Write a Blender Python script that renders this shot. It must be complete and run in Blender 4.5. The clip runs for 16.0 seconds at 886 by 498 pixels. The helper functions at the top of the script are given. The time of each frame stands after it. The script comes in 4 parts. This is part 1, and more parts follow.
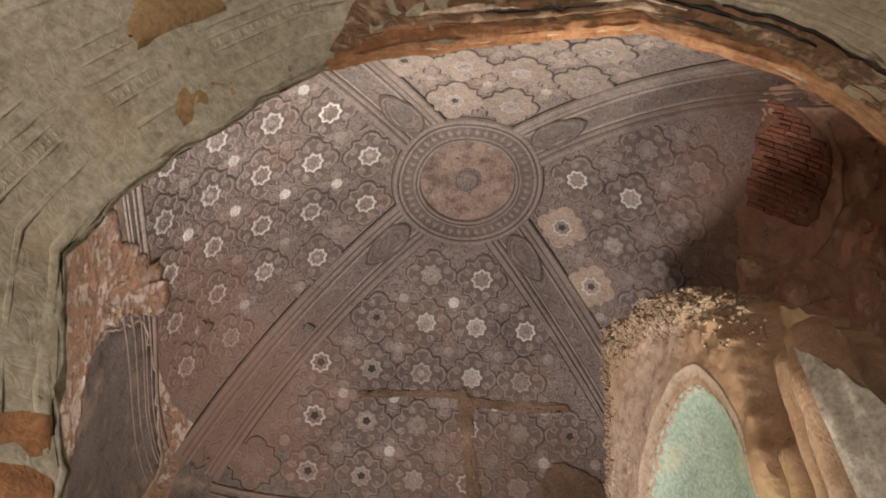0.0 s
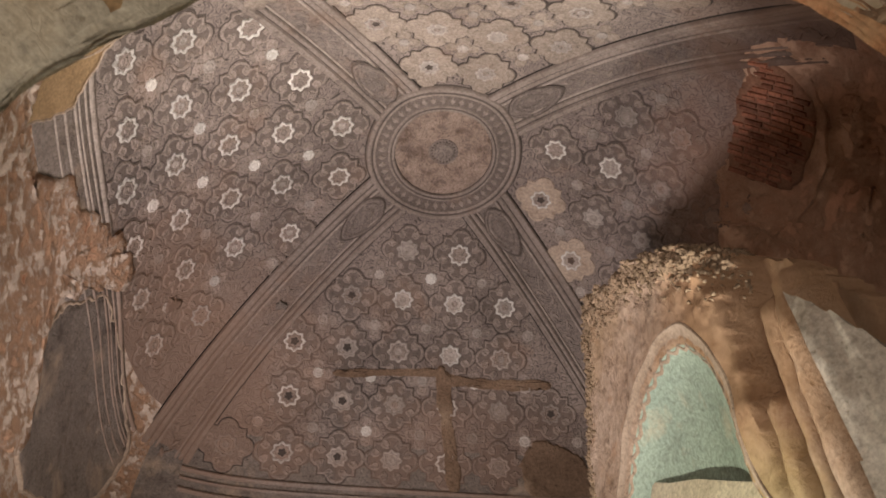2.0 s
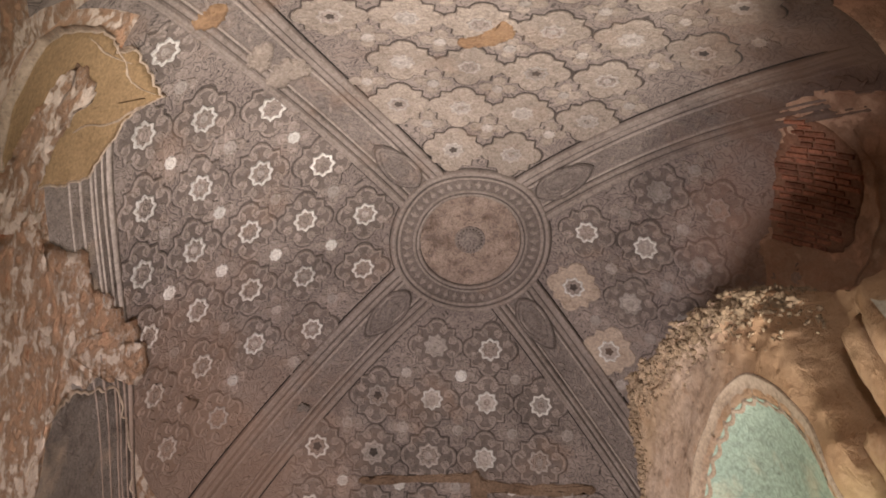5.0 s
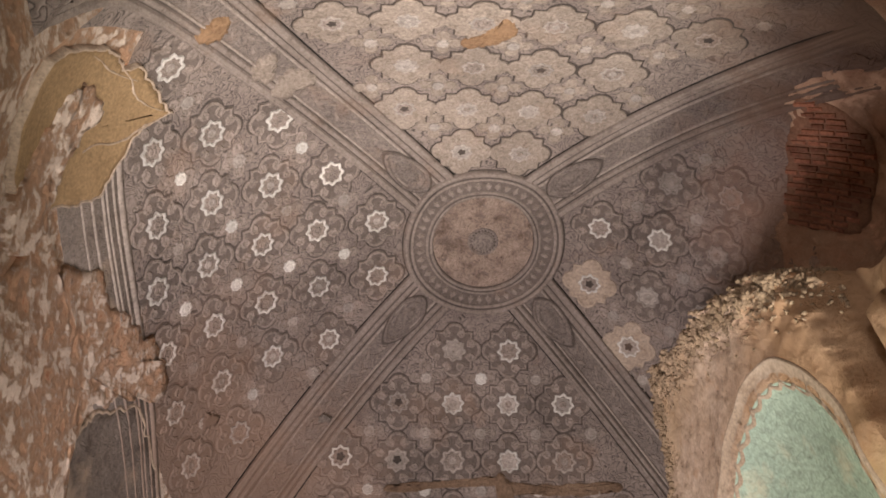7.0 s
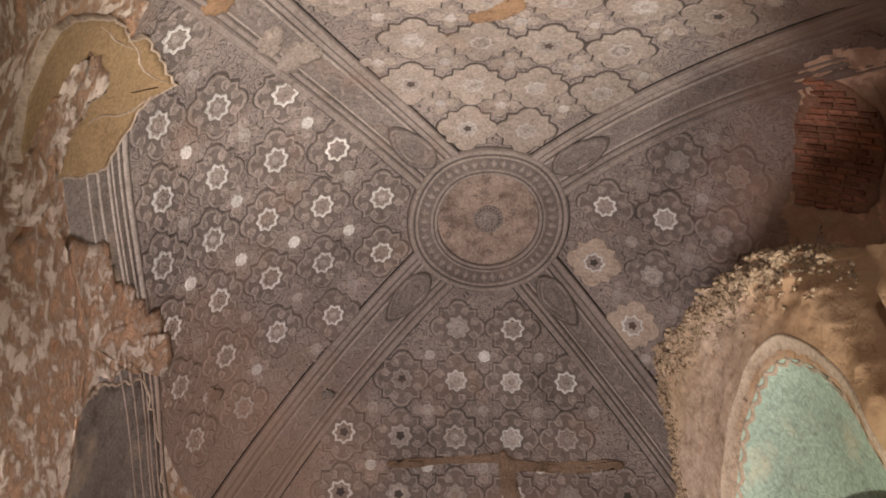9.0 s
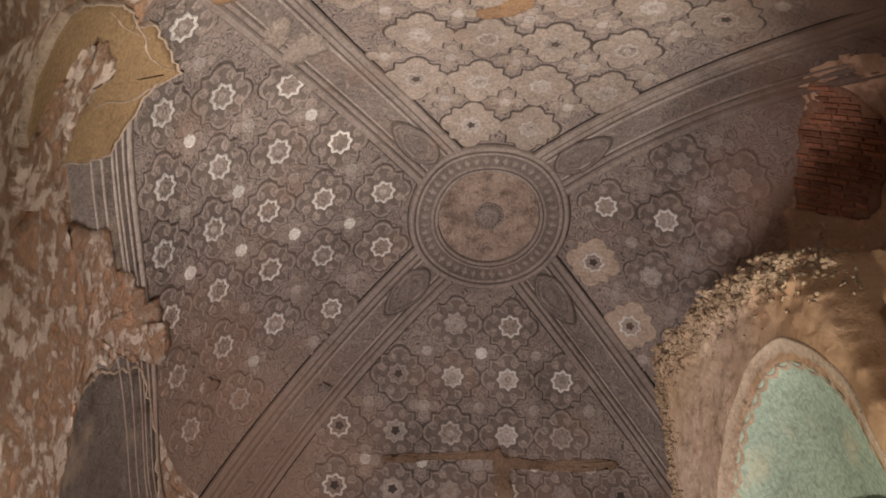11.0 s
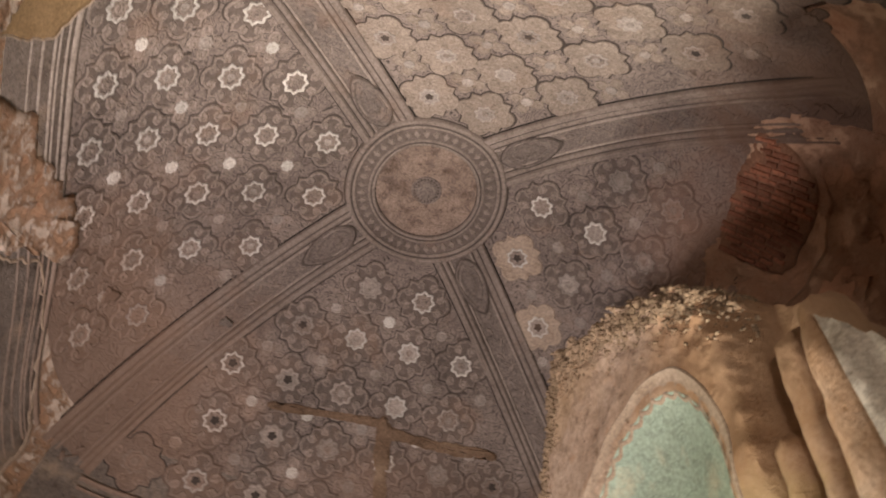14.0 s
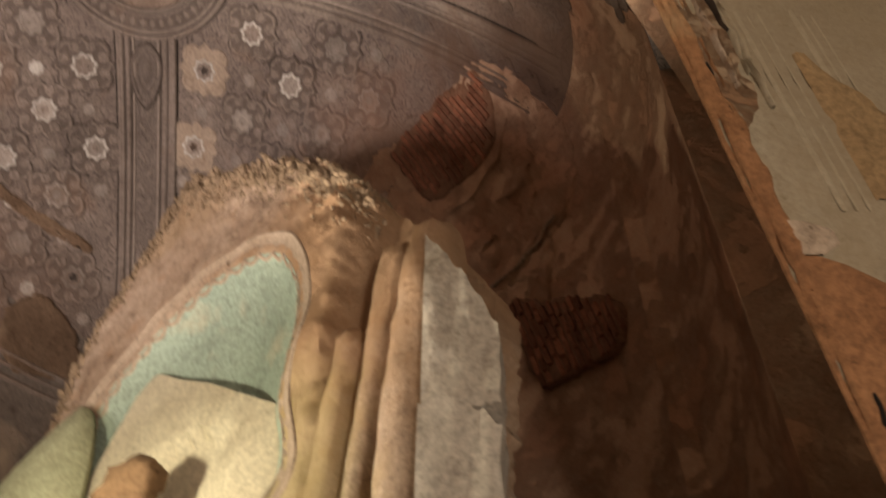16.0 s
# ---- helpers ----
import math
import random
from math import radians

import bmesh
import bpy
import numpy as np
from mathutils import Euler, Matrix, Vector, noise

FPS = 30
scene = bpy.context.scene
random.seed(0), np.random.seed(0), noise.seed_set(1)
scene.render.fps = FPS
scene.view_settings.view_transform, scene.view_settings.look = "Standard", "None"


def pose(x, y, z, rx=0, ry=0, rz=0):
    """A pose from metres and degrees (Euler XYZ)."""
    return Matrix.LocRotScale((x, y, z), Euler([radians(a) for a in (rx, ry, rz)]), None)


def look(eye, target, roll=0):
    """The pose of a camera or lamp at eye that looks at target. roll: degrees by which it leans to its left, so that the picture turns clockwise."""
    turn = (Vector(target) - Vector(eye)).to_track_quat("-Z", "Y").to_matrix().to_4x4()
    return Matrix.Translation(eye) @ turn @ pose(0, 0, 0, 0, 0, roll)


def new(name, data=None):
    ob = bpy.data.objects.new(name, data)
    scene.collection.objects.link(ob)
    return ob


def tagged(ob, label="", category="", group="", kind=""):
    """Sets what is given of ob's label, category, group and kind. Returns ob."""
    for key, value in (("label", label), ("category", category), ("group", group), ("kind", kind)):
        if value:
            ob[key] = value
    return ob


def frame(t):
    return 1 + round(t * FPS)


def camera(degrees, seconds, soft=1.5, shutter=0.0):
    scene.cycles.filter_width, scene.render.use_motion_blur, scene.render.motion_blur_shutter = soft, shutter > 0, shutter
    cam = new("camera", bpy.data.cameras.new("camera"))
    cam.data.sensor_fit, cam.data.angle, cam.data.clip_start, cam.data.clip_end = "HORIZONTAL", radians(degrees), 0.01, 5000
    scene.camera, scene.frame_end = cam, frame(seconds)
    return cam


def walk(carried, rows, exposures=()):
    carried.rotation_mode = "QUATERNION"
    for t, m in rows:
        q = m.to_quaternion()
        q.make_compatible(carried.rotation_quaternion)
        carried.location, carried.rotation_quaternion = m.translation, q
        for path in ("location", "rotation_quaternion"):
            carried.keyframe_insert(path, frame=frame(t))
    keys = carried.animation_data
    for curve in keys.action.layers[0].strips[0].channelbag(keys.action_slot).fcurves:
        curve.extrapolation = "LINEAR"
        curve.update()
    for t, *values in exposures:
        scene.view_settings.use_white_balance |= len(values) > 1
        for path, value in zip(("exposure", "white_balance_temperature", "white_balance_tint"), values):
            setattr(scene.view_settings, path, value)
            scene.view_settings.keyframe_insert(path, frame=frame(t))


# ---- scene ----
cam = camera(55.9, 16.0, soft=1.8, shutter=0.5)
PATH = [
    (0.0, (-0.848, -4.335, 1.600), (-0.225, 0.195, 6.901), 0.00),
    (0.5, (-0.851, -4.326, 1.599), (-0.163, 0.231, 6.867), -0.47),
    (1.0, (-0.851, -4.293, 1.592), (-0.086, 0.281, 6.836), -1.36),
    (1.5, (-0.849, -4.191, 1.593), (-0.062, 0.370, 6.844), -2.08),
    (2.0, (-0.766, -4.051, 1.613), (0.017, 0.474, 6.897), -2.10),
    (2.5, (-0.755, -3.909, 1.601), (-0.057, 0.524, 6.973), -1.54),
    (3.0, (-0.821, -3.753, 1.590), (-0.119, 0.604, 7.024), -2.00),
    (3.5, (-0.884, -3.670, 1.580), (-0.147, 0.644, 7.044), -3.32),
    (4.0, (-0.823, -3.563, 1.593), (-0.111, 0.459, 7.277), -3.78),
    (4.5, (-0.751, -3.494, 1.590), (-0.133, 0.183, 7.514), -3.43),
    (5.0, (-0.750, -3.460, 1.593), (-0.250, 0.109, 7.594), -2.35),
    (7.5, (-0.763, -3.400, 1.586), (-0.370, 0.113, 7.629), -4.18),
    (8.0, (-0.764, -3.388, 1.584), (-0.395, 0.191, 7.589), -3.68),
    (8.5, (-0.774, -3.375, 1.583), (-0.386, 0.243, 7.563), -3.56),
    (9.0, (-0.790, -3.371, 1.581), (-0.394, 0.277, 7.542), -3.30),
    (11.5, (-0.848, -3.356, 1.577), (-0.352, 0.318, 7.515), -2.01),
    (12.0, (-0.848, -3.357, 1.572), (-0.223, 0.382, 7.457), -2.09),
    (12.5, (-0.844, -3.349, 1.568), (-0.007, 0.376, 7.435), -3.39),
    (13.0, (-0.841, -3.348, 1.571), (0.118, 0.368, 7.425), -3.36),
    (13.5, (-0.836, -3.344, 1.567), (0.170, 0.353, 7.425), -2.51),
    (14.0, (-0.820, -3.348, 1.576), (0.239, 0.389, 7.400), 2.78),
    (14.5, (-0.807, -3.346, 1.589), (0.922, 0.126, 7.416), 1.10),
    (15.0, (-0.780, -3.349, 1.591), (1.544, -0.213, 7.401), -0.45),
    (15.5, (-0.707, -3.337, 1.604), (2.307, -0.360, 7.177), -1.69),
    (16.0, (-0.653, -3.334, 1.604), (3.064, -0.402, 6.761), 0.32),
]
EXPOSURES = [(0.0, -0.24, 6350, 10), (3.0, -0.38, 6350, 10), (5.0, -0.26, 6250, 10), (9.0, -0.34, 6250, 10), (11.5, -0.62, 6450, 11), (13.5, -0.42, 6500, 11), (14.5, -0.38, 6700, 12), (16.0, -0.24, 7100, 12)]
walk(cam, [(t, look(eye, target, roll)) for t, eye, target, roll in PATH], EXPOSURES)

# ---- world and lights ----
world = bpy.data.worlds.new("dim_interior")
scene.world = world
world.use_nodes = True
world.node_tree.nodes["Background"].inputs[0].default_value = (0.9, 0.85, 0.8, 1)
world.node_tree.nodes["Background"].inputs[1].default_value = 0.02


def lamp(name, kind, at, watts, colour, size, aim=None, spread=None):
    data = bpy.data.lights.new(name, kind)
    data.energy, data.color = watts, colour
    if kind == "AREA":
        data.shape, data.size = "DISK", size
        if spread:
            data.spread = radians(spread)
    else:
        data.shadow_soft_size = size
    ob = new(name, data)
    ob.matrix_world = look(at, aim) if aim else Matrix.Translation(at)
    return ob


general = lamp("general_lamp_light", "SPOT", (-1.5, -0.5, 2.2), 1300, (1.0, 0.875, 0.83), 0.35, (-0.45, 0.3, 7.1))
general.data.spot_size, general.data.spot_blend = radians(92), 1.0
flood = lamp("flood_lamp_light", "SPOT", (0.48, -1.3, 0.9), 2900, (1.0, 0.92, 0.79), 0.16, (-0.7, -2.3, 7.0))
flood.data.spot_size, flood.data.spot_blend = radians(56), 1.0
# Unseen fill lights, added to brighten the arch reveal, east wall and niche cell
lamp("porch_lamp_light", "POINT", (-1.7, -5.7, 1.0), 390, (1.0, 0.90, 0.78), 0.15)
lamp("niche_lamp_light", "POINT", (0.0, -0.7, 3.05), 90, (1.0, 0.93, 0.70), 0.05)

# ---- materials ----


def nodes(name, rough=0.85):
    m = bpy.data.materials.new(name)
    m.use_nodes = True
    t = m.node_tree
    b = t.nodes["Principled BSDF"]
    b.inputs["Roughness"].default_value = rough
    b.inputs["Specular IOR Level"].default_value = 0.25
    geo = t.nodes.new("ShaderNodeNewGeometry")
    return m, t, b, geo.outputs["Position"]


def tex_noise(t, vec, scale, detail=6, rough=0.6, distort=0.0):
    n = t.nodes.new("ShaderNodeTexNoise")
    n.inputs["Scale"].default_value, n.inputs["Detail"].default_value = scale, detail
    n.inputs["Roughness"].default_value, n.inputs["Distortion"].default_value = rough, distort
    t.links.new(vec, n.inputs["Vector"])
    return n.outputs["Fac"]


def ramp(t, fac, stops):
    r = t.nodes.new("ShaderNodeValToRGB")
    e = r.color_ramp.elements
    while len(e) < len(stops):
        e.new(0.5)
    for k, (p, c) in zip(e, stops):
        k.position = p
        k.color = (*c, 1) if len(c) == 3 else c
    t.links.new(fac, r.inputs[0])
    return r.outputs["Color"]


def mix(t, fac, a, b, how="MIX"):
    m = t.nodes.new("ShaderNodeMix")
    m.data_type, m.blend_type = "RGBA", how
    for sock, v in ((m.inputs[0], fac), (m.inputs[6], a), (m.inputs[7], b)):
        if isinstance(v, (int, float)):
            sock.default_value = v
        elif isinstance(v, tuple):
            sock.default_value = (*v, 1)
        else:
            t.links.new(v, sock)
    return m.outputs[2]


def calc(t, op, a, b=0.0):
    m = t.nodes.new("ShaderNodeMath")
    m.operation = op
    for sock, v in ((m.inputs[0], a), (m.inputs[1], b)):
        if isinstance(v, (int, float)):
            sock.default_value = v
        else:
            t.links.new(v, sock)
    return m.outputs[0]


def bump(t, b, height, strength, dist):
    n = t.nodes.new("ShaderNodeBump")
    n.inputs["Strength"].default_value, n.inputs["Distance"].default_value = strength, dist
    t.links.new(height, n.inputs["Height"])
    t.links.new(n.outputs["Normal"], b.inputs["Normal"])


def scrollwork(t, vec, scale, lines):
    """Curling lines, as of shallow carved tendrils: contour lines of a smooth noise."""
    n = tex_noise(t, vec, scale, 1.5, 0.45, 0.6)
    w = calc(t, "SINE", calc(t, "MULTIPLY", n, lines))
    return calc(t, "ABSOLUTE", w)


def grime(t, vec, scale=0.9):
    return tex_noise(t, vec, scale, 8, 0.68)


def wash(t, pos, at, reach):
    """A ragged-edged tone round one place, for stains and for painted light or shade."""
    d = t.nodes.new("ShaderNodeVectorMath")
    d.operation = "DISTANCE"
    t.links.new(pos, d.inputs[0])
    d.inputs[1].default_value = at
    far = calc(t, "DIVIDE", d.outputs["Value"], reach)
    n = calc(t, "SUBTRACT", tex_noise(t, pos, 1.6, 9, 0.66, 0.3), 0.5)
    return ramp(t, calc(t, "ADD", far, calc(t, "MULTIPLY", n, 1.5)), [(0.45, (1, 1, 1)), (1.0, (0, 0, 0))])


# rusty seepage low in the corners; the last also paints the south-east corner's shade
RUST_AND_SHADE = [((-2.3, 1.7, 6.2), 1.9, (0.225, 0.14, 0.10), 0.58), ((2.5, -0.6, 6.3), 1.5, (0.20, 0.115, 0.08), 0.72), ((0.5, 2.4, 5.9), 1.2, (0.19, 0.12, 0.09), 0.5), ((2.2, -2.2, 6.0), 1.6, (0.13, 0.08, 0.058), 0.9)]


def stucco(name, light, dark, scroll=0.0, scale=9.0, lines=60.0, contrast=0.5, vary=0.0, stain=(0.20, 0.12, 0.08), stains=0.35, relief=0.006, spot=1.7, pits=0.0, patchy=0.9, washes=()):
    m, t, b, pos = nodes(name, 0.88)
    big = ramp(t, grime(t, pos, patchy), [(0.36, (0, 0, 0)), (0.64, (1, 1, 1))])
    col = mix(t, big, dark, light)
    fine = tex_noise(t, pos, 42, 6, 0.75)
    col = mix(t, 0.6, col, ramp(t, fine, [(0.34, (0.34, 0.33, 0.32)), (0.62, (1.12, 1.12, 1.12))]), "MULTIPLY")
    height = fine
    if scroll:
        s = scrollwork(t, pos, scale, lines)
        # Dark lines put the carving's shade into the colour; on the niche, painted scrolls
        dark_line = ramp(t, s, [(0.05, (contrast,) * 3), (0.4, (1, 1, 1))])
        col = mix(t, scroll, col, dark_line, "MULTIPLY")
        height = calc(t, "ADD", calc(t, "MULTIPLY", s, 1.2), calc(t, "MULTIPLY", fine, 0.5))
    if pits:
        mid = tex_noise(t, pos, 7, 9, 0.72, 0.2)
        col = mix(t, pits, col, ramp(t, mid, [(0.32, (0.38, 0.33, 0.29)), (0.46, (0.92, 0.9, 0.88)), (0.6, (1, 1, 1))]), "MULTIPLY")
        hole = ramp(t, tex_noise(t, pos, 24, 4, 0.6), [(0.29, (0.3, 0.25, 0.2)), (0.36, (1, 1, 1))])
        col = mix(t, pits, col, hole, "MULTIPLY")
        height = calc(t, "ADD", height, calc(t, "ADD", calc(t, "MULTIPLY", mid, 3.0), calc(t, "MULTIPLY", hole, 0.6)))
    spots = ramp(t, tex_noise(t, pos, spot, 7, 0.62, 0.4), [(0.56, (0, 0, 0)), (0.70, (1, 1, 1))])
    col = mix(t, calc(t, "MULTIPLY", spots, stains), col, stain)
    for at, reach, colour, share in washes:
        col = mix(t, calc(t, "MULTIPLY", wash(t, pos, at, reach), share), col, colour)
    if vary:
        info = t.nodes.new("ShaderNodeObjectInfo")
        k = calc(t, "ADD", calc(t, "MULTIPLY", info.outputs["Random"], vary), 1 - vary / 2)
        comb = t.nodes.new("ShaderNodeCombineColor")
        for i in range(3):
            t.links.new(k, comb.inputs[i])
        col = mix(t, 1.0, col, comb.outputs[0], "MULTIPLY")
    t.links.new(col, b.inputs["Base Color"])
    bump(t, b, height, 0.6, relief)
    return m


VAULT = stucco("carved_vault_stucco", (0.265, 0.213, 0.19), (0.15, 0.118, 0.107), 1.0, 9, 30, 0.28, washes=RUST_AND_SHADE)
ROSE = stucco("rosette_stucco", (0.30, 0.243, 0.217), (0.195, 0.157, 0.14), 0.75, 12, 26, 0.40, 0.28, pits=0.35, washes=RUST_AND_SHADE)
# Paler than ROSE: stronger light on the south side is put into the colour
WORN_LIT = stucco("worn_pale_stucco", (0.325, 0.265, 0.225), (0.235, 0.188, 0.16), 0.5, 12, 24, 0.5, 0.22, pits=0.4, washes=RUST_AND_SHADE)
# Recessed ground; shade between the raised pieces is put into its dark colour
GROUND = stucco("sunken_rosette_ground", (0.165, 0.13, 0.115), (0.095, 0.075, 0.066), 0.0, washes=RUST_AND_SHADE)
BARE = stucco("bare_rosette_plaster", (0.41, 0.325, 0.265), (0.32, 0.25, 0.20), 0.0, pits=0.5)
STAR = stucco("pale_star_plaster", (0.63, 0.59, 0.565), (0.46, 0.43, 0.40), 0.0, vary=0.35, stains=0.2, pits=0.5, washes=RUST_AND_SHADE[:3])
PALE = stucco("grey_plug_plaster", (0.36, 0.315, 0.29), (0.25, 0.212, 0.192), 0.0, vary=0.35, stains=0.25, pits=0.5, washes=RUST_AND_SHADE)
RIB = stucco("rib_stucco", (0.275, 0.225, 0.202), (0.19, 0.153, 0.136), 0.0, pits=0.55, washes=RUST_AND_SHADE)
# Paler than RIB; light caught on the raised rib fillets is put in
RIBLIGHT = stucco("rubbed_fillet_stucco", (0.37, 0.31, 0.278), (0.27, 0.222, 0.198), 0.0, pits=0.5, washes=RUST_AND_SHADE)
RIBCARVE = stucco("carved_rib_stucco", (0.22, 0.178, 0.16), (0.145, 0.116, 0.104), 0.8, 11, 30, 0.4, washes=RUST_AND_SHADE)
MEDAL = stucco("medallion_plaster", (0.325, 0.245, 0.205), (0.19, 0.138, 0.114), 0.3, 9, 30, 0.6, stain=(0.095, 0.07, 0.06), stains=0.75, spot=8.0, pits=0.9, patchy=3.5, relief=0.012)
# Shade inside gaps and hollows put into a near-black colour; beads share it
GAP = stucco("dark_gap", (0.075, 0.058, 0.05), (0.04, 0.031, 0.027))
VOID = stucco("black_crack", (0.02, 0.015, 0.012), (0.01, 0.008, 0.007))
# Shade of carved grooves put into a dark colour; one stain uses it
GROOVE = stucco("shadowy_groove", (0.115, 0.09, 0.079), (0.05, 0.039, 0.034), washes=RUST_AND_SHADE)
TAN = stucco("tan_repair_plaster", (0.34, 0.225, 0.122), (0.26, 0.17, 0.09), 0.0, stains=0.1, pits=0.3)
SLATE = stucco("slate_stucco", (0.25, 0.205, 0.18), (0.15, 0.122, 0.108), 0.5, 14, 40, 0.6, stain=(0.40, 0.30, 0.22), stains=0.8, pits=0.7)
MUD = stucco("brown_mud_plaster", (0.24, 0.16, 0.11), (0.14, 0.09, 0.06), 0.0, stain=(0.34, 0.25, 0.18), stains=0.5, relief=0.02, pits=0.7)
# Right reveal toned brown; the wash offsets strong lamp light in the colour
ARCH = stucco("grey_green_stucco", (0.43, 0.39, 0.315), (0.30, 0.268, 0.21), 0.16, 19, 22, 0.75, relief=0.0009, stain=(0.42, 0.30, 0.16), stains=0.3, pits=0.6, washes=[((1.5, -3.7, 3.7), 1.7, (0.25, 0.19, 0.125), 0.75)])
ARCHPLAIN = stucco("plain_grey_stucco", (0.47, 0.43, 0.35), (0.34, 0.305, 0.24), 0.0, stain=(0.42, 0.30, 0.16), stains=0.3, pits=0.6, washes=[((1.5, -3.7, 3.7), 1.7, (0.30, 0.235, 0.16), 0.7)])
ORANGE = stucco("ochre_plaster", (0.37, 0.185, 0.092), (0.20, 0.092, 0.046), 0.0, stain=(0.55, 0.40, 0.24), stains=0.5, pits=0.7)
# The low yellow wash puts the lamp's glow there into the colour
BUFF = stucco("buff_plaster", (0.55, 0.425, 0.335), (0.40, 0.285, 0.21), 0.0, stain=(0.34, 0.19, 0.105), stains=0.7, relief=0.03, spot=5.0, pits=1.0, patchy=2.2, washes=[((1.1, -1.75, 4.3), 1.35, (0.36, 0.21, 0.115), 0.75), ((0.95, -1.0, 3.0), 0.9, (0.44, 0.36, 0.17), 0.6), ((1.0, 0.1, 6.0), 0.9, (0.36, 0.25, 0.15), 0.6)])
RUBBLE = stucco("crumbling_plaster", (0.36, 0.265, 0.185), (0.22, 0.155, 0.10), 0.0, vary=0.0, relief=0.012, pits=0.7)
WHITE = stucco("white_plaster", (0.62, 0.57, 0.51), (0.46, 0.41, 0.35), 0.0, stains=0.2, pits=0.5)
GREEN = stucco("green_painted_plaster", (0.41, 0.51, 0.43), (0.31, 0.395, 0.335), 0.45, 7, 20, 0.55, stain=(0.50, 0.44, 0.33), stains=0.6, spot=3.0, relief=0.003, pits=0.35)
BRICK = stucco("red_brick", (0.37, 0.155, 0.095), (0.21, 0.085, 0.054), 0.0, vary=0.7, stain=(0.24, 0.15, 0.10), stains=0.6, spot=5.0, pits=0.8, relief=0.012)
MORTAR = stucco("brown_mortar", (0.26, 0.135, 0.085), (0.17, 0.085, 0.052), 0.0)
BORDER = stucco("pinkish_border_plaster", (0.47, 0.37, 0.295), (0.36, 0.275, 0.21), 0.0, pits=0.7)
CREAM = stucco("cream_plaster", (0.74, 0.68, 0.53), (0.62, 0.55, 0.41), 0.0, stains=0.2, pits=0.4)
OLIVE = stucco("olive_plaster", (0.44, 0.45, 0.31), (0.34, 0.35, 0.24), 0.0, pits=0.4)
RUST = stucco("rust_brown_brick", (0.27, 0.165, 0.095), (0.17, 0.10, 0.06), 0.0, pits=0.5)
# Unseen floor, pale so that it bounces lamp light up the walls
FLOOR = stucco("dusty_floor", (0.44, 0.35, 0.26), (0.33, 0.26, 0.19), 0.0)


def island_tint(m, vary):
    """Loose pieces of one mesh differ in tone."""
    t = m.node_tree
    b = t.nodes["Principled BSDF"]
    old = b.inputs["Base Color"].links[0].from_socket
    geo = t.nodes.new("ShaderNodeNewGeometry")
    k = calc(t, "ADD", calc(t, "MULTIPLY", geo.outputs["Random Per Island"], vary), 1 - vary / 2)
    comb = t.nodes.new("ShaderNodeCombineColor")
    for i in range(3):
        t.links.new(k, comb.inputs[i])
    t.links.new(mix(t, 1.0, old, comb.outputs[0], "MULTIPLY"), b.inputs["Base Color"])


island_tint(RUBBLE, 0.3)


def mottled(name, pale, warm, deep, scale, stretch=1.5, soft=0.0):
    """Flaked wall: pale plaster skin over ochre and brick-red undercoats."""
    m, t, b, pos = nodes(name, 0.9)
    st = t.nodes.new("ShaderNodeMapping")
    st.inputs["Rotation"].default_value = (0.7, 0.2, 0.4)
    st.inputs["Scale"].default_value = (1, 1, stretch)
    t.links.new(pos, st.inputs["Vector"])
    v = st.outputs["Vector"]
    n = tex_noise(t, v, scale, 12, 0.72, 0.15)
    big = tex_noise(t, pos, scale * 0.35, 4, 0.6)
    n = calc(t, "ADD", calc(t, "MULTIPLY", n, 0.75), calc(t, "MULTIPLY", big, 0.25))
    col = ramp(t, n, [(0.36 - soft, deep), (0.43, warm), (0.495 - soft * 0.5, warm), (0.52 + soft, pale), (0.78, pale)])
    tint = tex_noise(t, pos, scale * 1.7, 8, 0.7)
    col = mix(t, 0.35, col, ramp(t, tint, [(0.3, (0.45, 0.42, 0.40)), (0.65, (1, 1, 1))]), "MULTIPLY")
    fine = tex_noise(t, pos, 70, 5, 0.7)
    col = mix(t, 0.4, col, ramp(t, fine, [(0.3, (0.4, 0.4, 0.4)), (0.7, (1, 1, 1))]), "MULTIPLY")
    t.links.new(col, b.inputs["Base Color"])
    lift = ramp(t, n, [(0.44, (0, 0, 0)), (0.53, (1, 1, 1))])
    bump(t, b, calc(t, "ADD", lift, calc(t, "ADD", calc(t, "MULTIPLY", n, 1.5), calc(t, "MULTIPLY", fine, 0.3))), 0.8, 0.03)
    return m


FLAKED = mottled("flaked_pink_plaster", (0.70, 0.565, 0.475), (0.56, 0.345, 0.225), (0.34, 0.135, 0.065), 8.0, 1.3, 0.03)
SCARRED = mottled("scarred_brown_wall", (0.62, 0.42, 0.295), (0.51, 0.285, 0.185), (0.33, 0.145, 0.085), 2.6, 1.1, 0.09)
OCHRE = mottled("bare_ochre_brickwork", (0.45, 0.33, 0.225), (0.38, 0.22, 0.13), (0.27, 0.135, 0.075), 9.0, 2.2, 0.07)

# ---- building helpers ----


def mesh_from(verts, faces, name):
    me = bpy.data.meshes.new(name)
    me.from_pydata([tuple(map(float, v)) for v in verts], [], faces)
    me.update()
    return me


def part(name, bm, material, parent=None, label=""):
    """Links a mesh (a bmesh, or vertices and faces in the world's metres) as one object under its thing."""
    if isinstance(bm, tuple):
        verts, faces = bm
        base = world_base(parent)
        me = mesh_from(np.asarray(verts, float) - base, faces, name)
    else:
        me = bpy.data.meshes.new(name)
        bm.to_mesh(me)
        bm.free()
    me.materials.append(material)
    ob = new(name, me)
    if parent:
        ob.parent = parent
    if label:
        ob["label"] = label
    return ob


def world_base(ob):
    base = np.zeros(3)
    while ob:
        base = base + np.array(ob.location)
        ob = ob.parent
    return base


